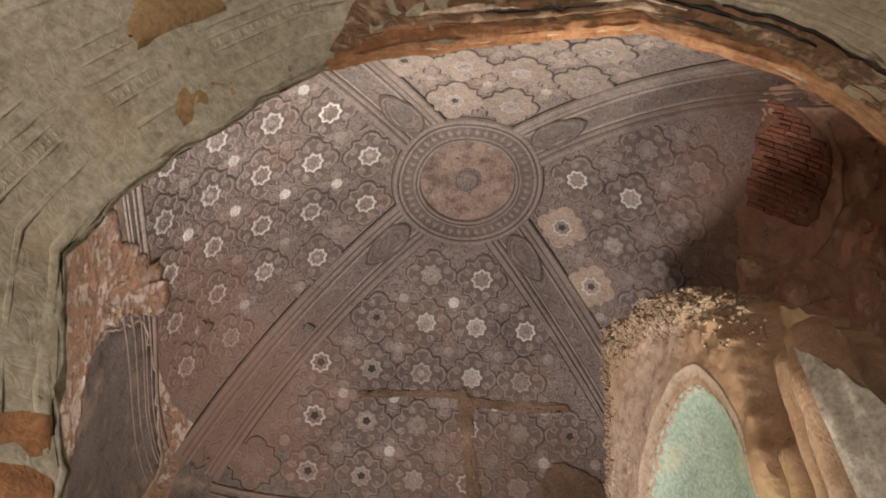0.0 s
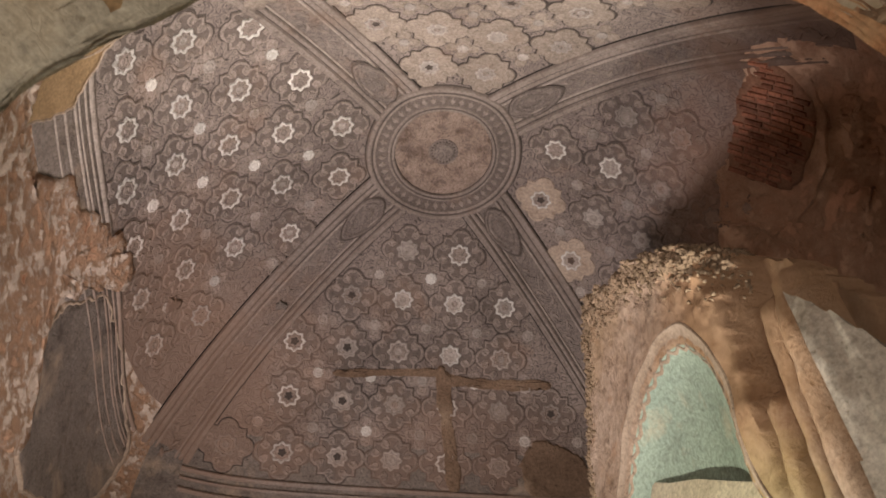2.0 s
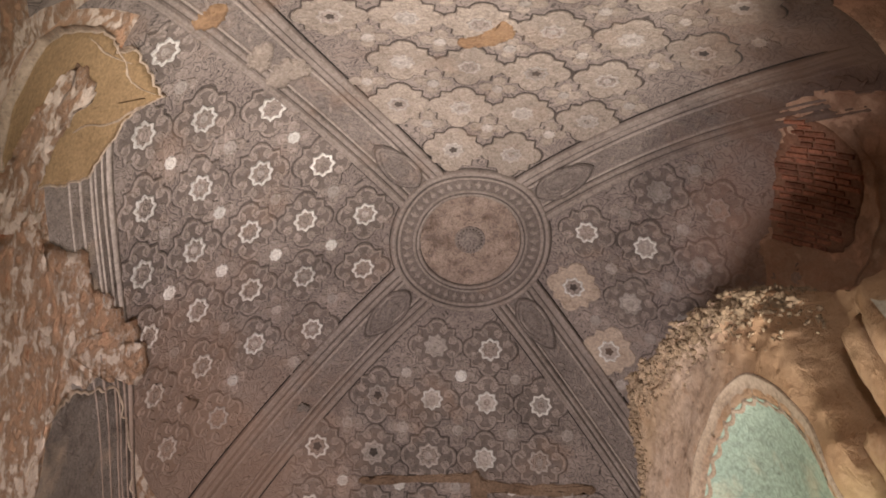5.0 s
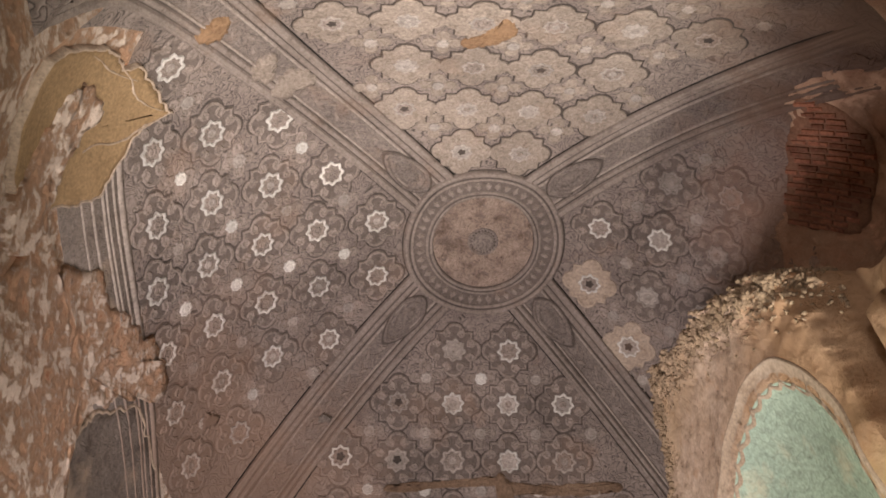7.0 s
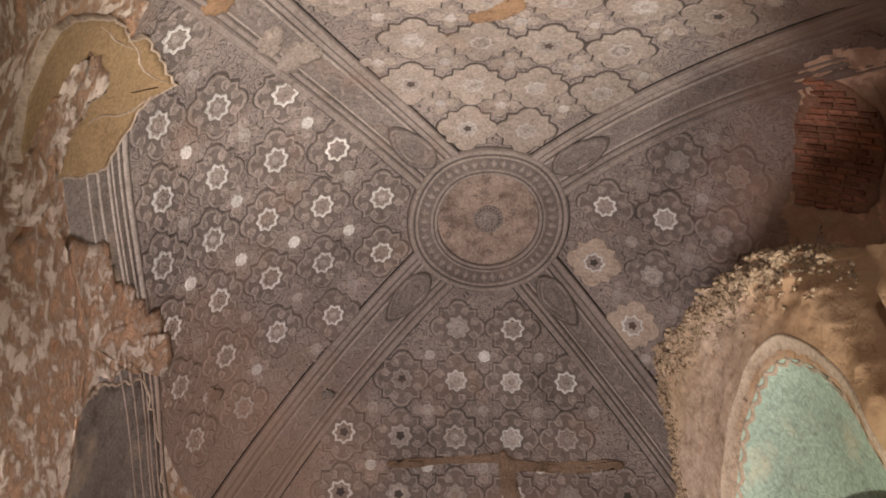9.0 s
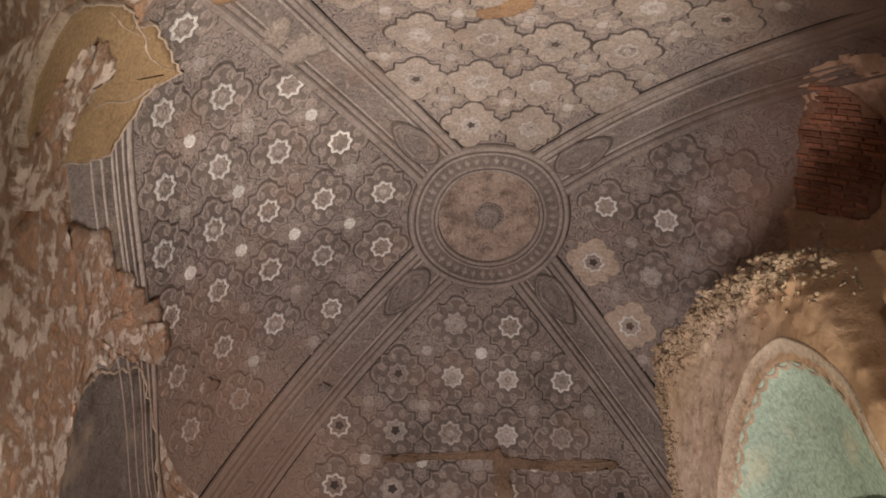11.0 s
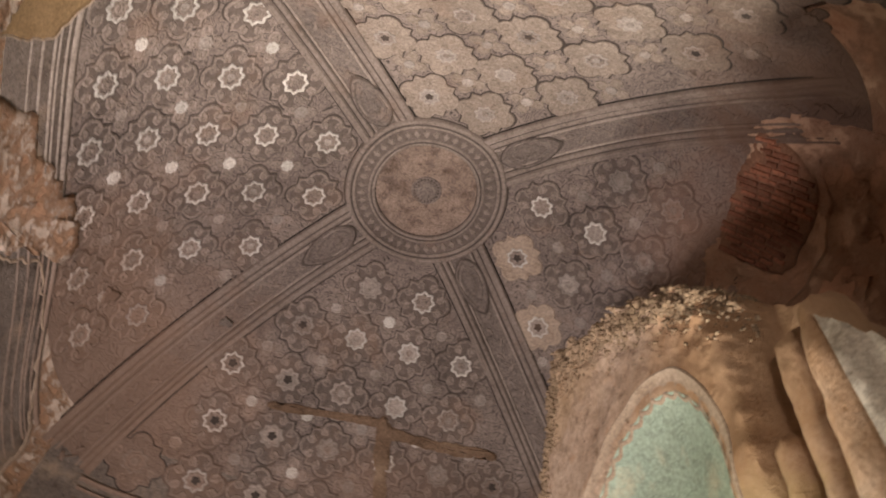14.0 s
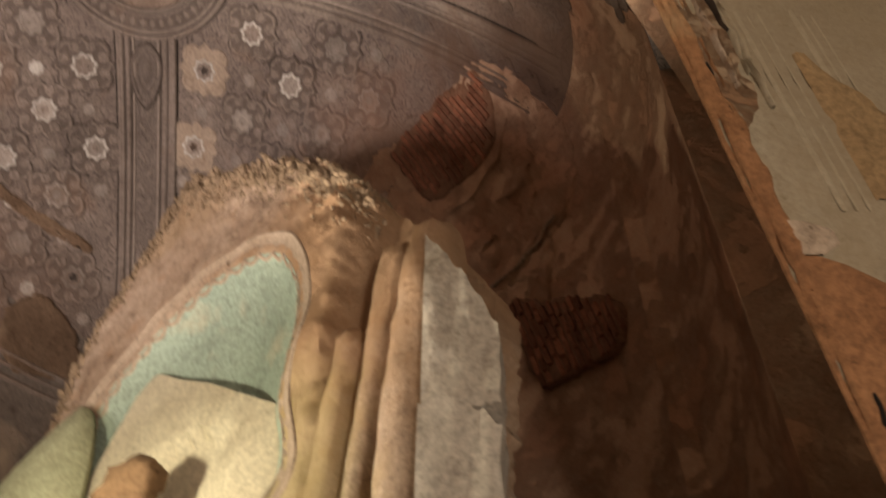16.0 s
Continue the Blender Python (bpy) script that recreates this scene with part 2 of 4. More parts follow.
def thing(name, at, label, category, group="", kind=""):
    ob = new(name)
    ob.empty_display_size = 0.1
    ob.location = [float(c) for c in at]
    return tagged(ob, label, category, group, kind)


def smooth(ob):
    for f in ob.data.polygons:
        f.use_smooth = True
    return ob


def grid_faces(rows, cols, closed=False):
    out = []
    for i in range(rows - 1):
        for j in range(cols if closed else cols - 1):
            k = (j + 1) % cols
            out.append((i * cols + j, i * cols + k, (i + 1) * cols + k, (i + 1) * cols + j))
    return out


def slab(points, back):
    """A closed sheet: the front points in a grid (rows, cols, 3) and the same moved by back."""
    r, c, _ = points.shape
    front = points.reshape(-1, 3)
    rear = front + np.asarray(back)
    n = r * c
    faces = grid_faces(r, c)
    faces += [tuple(n + i for i in reversed(f)) for f in faces]
    rim = [j for j in range(c)] + [i * c + c - 1 for i in range(1, r)] + [(r - 1) * c + j for j in range(c - 2, -1, -1)] + [i * c for i in range(r - 2, 0, -1)]
    for a, b in zip(rim, rim[1:] + rim[:1]):
        faces.append((a, n + a, n + b, b))
    return np.vstack([front, rear]), faces


def box(lo, hi):
    x0, y0, z0 = lo
    x1, y1, z1 = hi
    v = [(x, y, z) for z in (z0, z1) for y in (y0, y1) for x in (x0, x1)]
    return np.array(v), [(0, 2, 3, 1), (4, 5, 7, 6), (0, 1, 5, 4), (2, 6, 7, 3), (0, 4, 6, 2), (1, 3, 7, 5)]


# The vault: a domed square, round-cornered in plan
AX, AY, TOP, RISE, POWER, CURVE = 2.64, 2.417, 7.91, 2.592, 4.77, 1.94
SPRING = TOP - RISE
HEART = np.array([0.0, 0.165])


def squeeze(y):
    """The south side reaches further out than the north side."""
    return y + 0.2 * np.maximum(-1.3 - y, 0) ** 2


def stretch(y):
    d = np.maximum(-1.3 - y, 0)
    return np.where(d > 0, -1.3 - (1 - np.sqrt(np.maximum(1 - 0.8 * d, 0))) / 0.4, y)


def vault_f(p):
    rho = (np.abs(p[:, 0] / AX) ** POWER + np.abs(squeeze(p[:, 1]) / AY) ** POWER) ** (1 / POWER)
    up = np.clip((p[:, 2] - SPRING) / RISE, 0, None)
    return (rho ** CURVE + up ** CURVE + 1e-12) ** (1 / CURVE) - 1


def vault_normal(p):
    e, g = 1e-4, np.zeros_like(p)
    for i in range(3):
        d = np.zeros(3)
        d[i] = e
        g[:, i] = (vault_f(p + d) - vault_f(p - d)) / (2 * e)
    size = np.linalg.norm(g, axis=1, keepdims=True)
    return g / size, size[:, 0]


def snap(p, height=0.0):
    """Brings points onto the vault, then into the room by height."""
    p = np.array(p, float)
    for _ in range(6):
        n, size = vault_normal(p)
        p -= n * np.clip(vault_f(p) / size, -0.4, 0.4)[:, None]
    n, _ = vault_normal(p)
    return p - n * np.broadcast_to(np.asarray(height, float), (len(p),))[:, None]


def above(x, y):
    """The vault's height over a place of the plan."""
    rho = (abs(x / AX) ** POWER + abs(squeeze(y) / AY) ** POWER) ** (1 / POWER)
    return SPRING + RISE * max(1 - rho ** CURVE, 0) ** (1 / CURVE)


def tangent(p):
    """Across (level) and down-slope directions on the vault at p."""
    n, _ = vault_normal(np.array([p], float))
    n = n[0]
    side = np.array([1.0, 0, 0]) if abs(p[1]) > abs(p[0]) else np.array([0, 1.0, 0])
    side = side - n * side.dot(n)
    side /= np.linalg.norm(side)
    down = np.cross(n, side)
    return side, (down if down[2] < 0 else -down)


def on_vault(p, u, v, height):
    side, down = tangent(p)
    return snap(np.asarray(p)[None] + np.outer(u, side) + np.outer(v, down), height)


def rings_on_vault(p, outline, rings, turn=0.0, count=64, cap=True):
    """A relief on the vault round p: outline(angle) gives its edge, rings are (share of the edge, height)."""
    a = np.arange(count) * 2 * math.pi / count
    r = np.array([outline(x) for x in a])
    us, vs, hs = [], [], []
    for k, h in rings:
        rr = k(a, r) if callable(k) else k * r
        us.append(rr * np.cos(a + turn))
        vs.append(rr * np.sin(a + turn))
        hs.append(np.full(count, h))
    pts = on_vault(p, np.concatenate(us), np.concatenate(vs), np.concatenate(hs))
    faces = grid_faces(len(rings), count, True)
    if cap:
        faces.append(tuple(range((len(rings) - 1) * count, len(rings) * count)))
    return pts, faces

# ---- large structure ----


def level_curve(z, count=160):
    a = np.linspace(0, 2 * math.pi, count, endpoint=False)
    k = max(1 - max((z - SPRING) / RISE, 0) ** CURVE, 0) ** (1 / CURVE)
    d = (np.abs(np.cos(a) / AX) ** POWER + np.abs(np.sin(a) / AY) ** POWER) ** (-1 / POWER)
    return np.stack([d * k * np.cos(a), stretch(d * k * np.sin(a)), np.full(count, z)], 1)


def build_vault():
    th = np.linspace(math.radians(2), math.radians(90), 46)
    levels = [SPRING + RISE * math.cos(t) ** (2 / CURVE) if t < math.radians(89.9) else SPRING for t in th]
    levels = [z for z in levels if z > 6.17] + [6.17]
    pts = np.vstack([level_curve(z) for z in levels])
    n = len(levels)
    outer = pts * [1.06, 1.06, 1] + [0, 0, 0.15]
    faces = [tuple(reversed(f)) for f in grid_faces(n, 160, True)] + [tuple(range(160))]
    off = n * 160
    faces += [tuple(off + i for i in f) for f in grid_faces(n, 160, True)] + [tuple(off + i for i in reversed(range(160)))]
    last = (n - 1) * 160
    rim = np.vstack([pts[last:], outer[last:]])
    for j in range(160):
        k = (j + 1) % 160
        faces.append((2 * off + j, 2 * off + k, 2 * off + 160 + k, 2 * off + 160 + j))
    ob = smooth(part("ceiling", (np.vstack([pts, outer, rim]), faces), VAULT))
    tagged(ob, "domed vault of dark grey-brown carved stucco", "ceiling", kind="structure")


build_vault()


def room_wall(name, label, start, end, material, low=0.0):
    """A piece of the wall under the vault, by angle in plan, from the floor to the foot of the decorated vault."""
    zs = [z for z in (0, 1.5, 3, 4, 4.5, 4.9) if z >= low] + [z for z in np.linspace(SPRING, 6.17, 9) if z >= low]
    if low > SPRING:
        zs = [low] + [z for z in zs if z > low + 0.02]
    pts = []
    for z in zs:
        c = level_curve(z, 720)
        idx = [i % 720 for i in range(start * 2, end * 2 + 1, 3)]
        pts.append(c[idx])
    pts = np.array(pts)
    front = pts.reshape(-1, 3)
    flat = front.copy()
    flat[:, 2] = 0
    back = flat / np.linalg.norm(flat, axis=1, keepdims=True) * 0.35
    r, c, _ = pts.shape
    v, f = slab(pts, (0, 0, 0))
    v[r * c:] += back
    ob = part(name, (v, f), material)
    for k, face in enumerate(ob.data.polygons):
        face.use_smooth = k < 2 * (r - 1) * (c - 1)
    ob.data.set_sharp_from_angle(angle=radians(40))
    return tagged(ob, label, "wall", kind="structure")


room_wall("wall_east", "brown scarred mud-plaster wall with exposed brick", -58, 42, SCARRED)
room_wall("wall_south", "dark carved stucco lunette over the entrance", 222, 302, VAULT, 4.68)
tagged(part("wall_east_return", box((2.2, -3.07, 0), (2.6, -2.3, 6.0)), SCARRED), "brown scarred plaster wall beside the entrance", "wall", kind="structure")
tagged(part("wall_west_return", box((-2.6, -3.07, 0), (-2.2, -2.3, 6.0)), FLAKED), "flaked plaster wall beside the entrance", "wall", kind="structure")
tagged(part("ceiling_entrance", box((-2.2, -3.07, 4.66), (2.2, -2.97, 4.74)), SCARRED), "flat brown plaster over the entrance", "ceiling", kind="structure")
room_wall("wall_north", "dark stucco wall under the vault", 42, 138, SLATE)
room_wall("wall_west", "flaked pink and ochre plaster wall", 138, 222, FLAKED)
floor = tagged(part("floor", box((-6, -8, -0.2), (6, 4, 0)), FLOOR), "pale bare earth floor", "floor", kind="structure")

# The thin arched screen between the porch and the vaulted room
SCREEN_Y, SCREEN_T = -3.15, 0.02
ARCH_LINE = [(-1.24, 0.0), (-1.28, 2.3), (-1.37, 2.57), (-1.45, 2.85), (-1.40, 3.08), (-1.31, 3.27), (-1.17, 3.52), (-1.02, 3.74), (-0.83, 3.89), (-0.48, 4.05), (0.0, 4.27), (0.25, 4.18),
             (0.47, 4.07), (0.62, 3.88), (0.70, 3.60), (0.78, 3.28), (0.90, 2.92), (1.00, 2.62), (1.05, 2.2), (1.05, 0.0)]


def dense(line, step=0.05):
    out = []
    for (x0, z0), (x1, z1) in zip(line, line[1:]):
        n = max(1, int(math.hypot(x1 - x0, z1 - z0) / step))
        out += [(x0 + (x1 - x0) * k / n, z0 + (z1 - z0) * k / n) for k in range(n)]
    return out + [line[-1]]


def wobble(x, z, size, scale):
    return size * noise.noise(Vector((x * scale, 3.1, z * scale)))


SPLAY_OUT, SPLAY_BACK, REVEAL = 0.77, 0.64, 1.3


def reveal_point(x, z, nx, nz, w, lift=0.0):
    """A place on the splayed reveal, w metres from its edge; lift: proud of it."""
    return (x + nx * (w * SPLAY_OUT - lift * SPLAY_BACK), SCREEN_Y - w * SPLAY_BACK - lift * SPLAY_OUT, z + nz * (w * SPLAY_OUT - lift * SPLAY_BACK))


def arch_frame(rough=0.0, step=0.05):
    """Points of the arch with their outward normals."""
    pts = dense(ARCH_LINE, step)
    out = []
    for i, (x, z) in enumerate(pts):
        k = max(1, int(0.14 / step))
        (xa, za), (xb, zb) = pts[max(i - k, 0)], pts[min(i + k, len(pts) - 1)]
        d = math.hypot(xb - xa, zb - za)
        nx, nz = -(zb - za) / d, (xb - xa) / d
        s = wobble(x, z, rough, 7) + wobble(x, z, rough * 0.5, 21) if z > 2 and rough else 0
        out.append((x + nx * s, z + nz * s, nx, nz))
    return out


def build_screen():
    line = arch_frame(0.02)
    rows = [[reveal_point(*p, w) for p in line] for w in (0.0, 0.03, 0.1, 0.2, 0.4, 0.8, REVEAL)]
    far = []
    for x, y, z in rows[-1]:
        a = math.atan2(z - 2.0, x + 0.17)
        dx, dz = math.cos(a), math.sin(a)
        s = min(4.8 / max(abs(dx), 1e-6), 6.5 / max(dz, 1e-6) if dz > 0 else 2.0 / max(-dz, 1e-6))
        far.append((-0.17 + dx * s, y, 2.0 + dz * s))
    rows.append(far)
    v, f = slab(np.array(rows), (0, SCREEN_T + 0.002, 0))
    ob = part("wall_screen", (v, f), ARCH)
    ob.data.set_sharp_from_angle(angle=radians(30))
    tagged(ob, "grey-green carved stucco arch reveal with broken edges", "wall", kind="structure")
    # ochre body of the arch, laid bare at its edge
    n = len(line)
    prof = [(-0.004, -0.012), (-0.010, 0.002), (-0.002, 0.010), (-0.010, 0.018), (-0.006, 0.026), (0.03, 0.030)]
    pts = []
    for o, d in prof:
        pts.append([(x + nx * (o + wobble(x + d * 19, z, 0.02, 14)), SCREEN_Y + d, z + nz * (o + wobble(x + d * 19, z, 0.02, 14))) for x, z, nx, nz in arch_frame(0.02)])
    pts = np.array(pts)
    cut = [k for k, p in enumerate(line) if p[0] > -1.04 and p[1] > 3][0]
    smooth(part("arch_edge", (pts[:, cut:].reshape(-1, 3), grid_faces(len(prof), n - cut)), ORANGE, ob, "bare ochre broken edge of the arch"))
    pts[:, :, 1] = SCREEN_Y + (pts[:, :, 1] - SCREEN_Y) * 0.4
    smooth(part("arch_edge", (pts[:, :cut + 1].reshape(-1, 3), grid_faces(len(prof), cut + 1)), ARCHPLAIN, ob))

    def band(name, a, b, mat, keep, lift=0.012, parent=ob, label="", jag=0.0, step=0.03):
        """A strip along the arch between two distances from its edge."""
        runs, cols = [[]], 7
        for p in arch_frame(0.0, step):
            if keep(p):
                runs[-1].append(p)
            elif runs[-1]:
                runs.append([])
        for run in runs:
            if len(run) > 2:
                strip(name, a, b, mat, run, lift, parent, label, jag, cols)

    def strip(name, a, b, mat, run, lift, parent, label, jag, cols):
        grid = []
        for k in range(cols):
            row = []
            for m, (x, z, nx, nz) in enumerate(run):
                fade = min(1.0, (m + 0.3) / 5, (len(run) - m - 0.7) / 5) if jag > 0.025 else 1.0
                j0 = jag * (noise.noise(Vector((x * 5, 1.7, z * 5))) + 0.6 * noise.noise(Vector((x * 17, 4.1, z * 17))))
                w = a + (b - a + j0) * (0.15 + 0.85 * fade) * k / (cols - 1)
                h = lift * (0.0 if k in (0, cols - 1) else 1.0)
                if jag:
                    h += min(0.012, jag * 0.4) * noise.noise(Vector((x * 19, w * 19, z * 19)))
                row.append(reveal_point(x, z, nx, nz, w, max(h, 0.0015)))
            grid.append(row)
        return smooth(part(name, (np.array(grid).reshape(-1, 3), grid_faces(cols, len(run))), mat, parent, label))
    left = lambda p: p[0] < -0.96
    full = lambda p: p[1] > (2.5 if p[0] < 0 else 3.1)
    band("edge_fillet", 0.004, 0.03, ARCHPLAIN, left, 0.004, jag=0.012)
    for a, b, lift in ((0.085, 0.10, 0.003), (0.15, 0.157, 0.003), (0.187, 0.194, 0.003), (0.215, 0.235, 0.004), (0.26, 0.268, 0.003), (0.30, 0.31, 0.003), (0.42, 0.445, 0.005), (0.46, 0.472, 0.003), (0.50, 0.51, 0.003)):
        band("moulding", a, b, ARCHPLAIN, (lambda p: p[0] < -0.9) if a < 0.2 else full, lift, jag=0.004)
    band("repair", 0.035, 0.19, TAN, lambda p: -1.30 < p[0] < -1.20 and p[1] > 3, 0.006, label="smooth tan plaster repair", jag=0.03)
    band("repair", 0.24, 0.42, TAN, lambda p: -1.28 < p[0] < -1.12 and p[1] > 3, 0.018, label="smooth tan plaster repair", jag=0.04)
    band("repair", 0.34, 0.55, TAN, lambda p: p[0] > 0.5 and 3.15 < p[1] < 3.7, 0.012, label="smooth tan plaster repair", jag=0.06)
    band("bare_brickwork", 0.003, 0.17, OCHRE, lambda p: p[1] > 3.0 and p[0] > -1.02 and p[0] < 0.76, 0.006, label="bare ochre brickwork where the stucco fell", jag=0.05)
    for k, (a, b, mat) in enumerate(((0.046, 0.06, ORANGE), (0.052, 0.078, OCHRE), (0.085, 0.108, BUFF), (0.112, 0.145, OCHRE), (0.15, 0.172, ARCHPLAIN))):
        band("ledge", a, b, mat, lambda p, k=k: p[1] > 3.2 and -0.94 + 0.05 * k < p[0] < 0.72 and noise.noise(Vector((p[0] * 3.3, k * 5.7, p[1] * 3.3))) > -0.16, 0.014 + 0.005 * (k % 3), label="broken brick ledge", jag=0.03)
    band("bare_edge", 0.002, 0.045, ORANGE, lambda p: p[1] > 2.9 and p[0] > -1.02, 0.012, label="bare ochre plaster along the arch", jag=0.03)
    band("bare_jamb", 0.003, 0.34, ORANGE, lambda p: p[0] > 0 and 0.4 < p[1] < 3.02, 0.008, label="bare ochre plaster of the jamb", jag=0.05)
    band("bare_jamb", 0.003, 0.30, ORANGE, lambda p: p[0] < 0 and 0.4 < p[1] < 2.47, 0.008, label="bare ochre plaster of the jamb", jag=0.05)
    band("plaster_lip", 0.165, 0.195, ARCHPLAIN, lambda p: p[1] > 3.0 and p[0] > -1.0 and p[0] < 0.74, 0.022, jag=0.04)
    band("crack", 0.030, 0.036, VOID, lambda p: p[0] > 0.66 and 1.5 < p[1] < 3.75 and noise.noise(Vector((p[1] * 5, 2.2, 0.3))) > -0.15, 0.012, jag=0.03)
    band("pale_edge", 0.02, 0.37, BORDER, lambda p: p[0] > 0 and 2.99 < p[1] < 3.13, 0.014, label="pale broken plaster edge", jag=0.05)
    # long cracks in the bare brickwork
    for a, x0, x1 in ((0.078, -0.55, -0.1), (0.046, 0.05, 0.3), (0.108, 0.06, 0.50), (0.142, 0.2, 0.66)):
        band("crack", a, a + 0.011, VOID, lambda p, x0=x0, x1=x1: p[1] > 3.2 and x0 < p[0] < x1, 0.024, jag=0.028)
    # a row of small beads along the stucco band
    bead = bpy.data.meshes.new("bead_moulding")
    bm = bmesh.new()
    bmesh.ops.create_icosphere(bm, subdivisions=1, radius=0.0055)
    bm.to_mesh(bead)
    bm.free()
    bead.materials.append(ARCHPLAIN)
    for x, z, nx, nz in arch_frame(0.0, 0.021):
        if (x < -0.94 and z > 2.6):
            o = new("bead", bead)
            o.parent = ob
            out = Vector((nx * SPLAY_OUT, -SPLAY_BACK, nz * SPLAY_OUT)) * 2.2
            up = Vector((-nx * SPLAY_BACK, -SPLAY_OUT, -nz * SPLAY_BACK)) * 0.55
            o.matrix_local = Matrix.Translation(reveal_point(x, z, nx, nz, 0.172, 0.001)) @ Matrix((out, Vector((nz, 0, -nx)), up)).transposed().to_4x4()
    # framed panels above the bands
    for k, (x, z, nx, nz) in enumerate(arch_frame(0.0, 0.05)):
        if x < -0.95 and z > 2.75 and k % 5 == 0:
            q0, q1 = np.array(reveal_point(x, z, nx, nz, 0.46, 0.0)), np.array(reveal_point(x, z, nx, nz, 0.80, 0.0))
            side = np.array([nz, 0, -nx]) * 0.02
            up = np.array([-nx * SPLAY_BACK, -SPLAY_OUT, -nz * SPLAY_BACK]) * 0.005
            vs = [q0 - side, q0 + side, q1 + side, q1 - side]
            vs += [v + up - (v - (q0 + q1) / 2) * 0.02 for v in vs]
            part("panel_fillet", (np.array(vs), [(4, 5, 6, 7), (0, 1, 5, 4), (1, 2, 6, 5), (2, 3, 7, 6), (3, 0, 4, 7)]), ARCHPLAIN, ob)
    return ob


build_screen()

# Plain walls that close the place
for name, lo, hi in (("wall_porch_south", (-6, -8.3, 0), (6, -8, 8.8)), ("wall_porch_west", (-5.3, -8, 0), (-5, 4, 8.8)), ("wall_porch_east", (5, -8, 0), (5.3, 4, 8.8))):
    tagged(part(name, box(lo, hi), ARCHPLAIN), "plain plastered side wall", "wall", kind="structure")
tagged(part("ceiling_porch", box((-5.3, -8.3, 8.8), (5.3, 4, 9.0)), ARCHPLAIN), "plain plastered porch ceiling", "ceiling", kind="structure")

# ---- ribs and medallion ----


def lobed(a):
    """Edge of a rosette: a square with a round lobe on each side."""
    c, s = math.cos(a), math.sin(a)
    half = 0.158
    r = half / max(abs(c), abs(s))
    for k in range(4):
        d = math.cos(a - k * math.pi / 2)
        q = 0.148 ** 2 * (1 - d * d)
        if d > 0 and q < 0.088 ** 2:
            r = max(r, 0.148 * d + math.sqrt(0.088 ** 2 - q))
    return r


def quatrefoil(a):
    r = 0.06
    for k in range(4):
        d = math.cos(a - k * math.pi / 2)
        q = 0.085 ** 2 * (1 - d * d)
        if d > 0 and q < 0.045 ** 2:
            r = max(r, 0.085 * d + math.sqrt(0.045 ** 2 - q))
    return r


def star(points, out, inn):
    def edge(a):
        f = (a * points / (2 * math.pi)) % 1
        k = abs(f - 0.5) * 2
        return inn + (out - inn) * k
    return edge


def circle(r):
    return lambda a: r


RIB_DIRS = {"lower_left": (-1, 1.08, 0.90), "lower_right": (1, 1.06, 0.87), "upper_left": (-1, -1.0, -1.33), "upper_right": (1, -1.0, -1.12)}


def rib_axis(dx, dy0, dy1, s_values):
    """Points along a rib, from the medallion outwards, by length of arc."""
    ang = np.linspace(math.radians(88), math.radians(-16), 300)
    o = np.array([HEART[0], HEART[1], SPRING])
    pts = []
    for a in ang:
        dy = dy0 + (dy1 - dy0) * ((radians(88) - a) / radians(80)) ** 2 if a > radians(8) else dy1
        k = math.hypot(dx, dy)
        d = np.array([dx / k, dy / k])
        w = np.array([d[0] * math.cos(a), d[1] * math.cos(a), math.sin(a)])
        lo, hi = 0.3, 6.0
        for _ in range(40):
            m = (lo + hi) / 2
            if vault_f((o + m * w)[None])[0] < 0:
                lo = m
            else:
                hi = m
        pts.append(o + lo * w)
    pts = np.array(pts)
    arc = np.concatenate([[0], np.cumsum(np.linalg.norm(np.diff(pts, axis=0), axis=1))]) + np.linalg.norm(pts[0][:2] - HEART)
    return np.stack([np.interp(s_values, arc, pts[:, i]) for i in range(3)], 1), np.array([-d[1], d[0], 0]), arc[-1]


def rib_strip(axis, across, profile):
    rows = []
    fade = np.clip((len(axis) - 1 - np.arange(len(axis))) / 9, 0, 1)
    for w, h in profile:
        rows.append(snap(axis + across * w, h * fade - 0.004 * (1 - fade)))
    return np.vstack(rows), grid_faces(len(profile), len(axis))


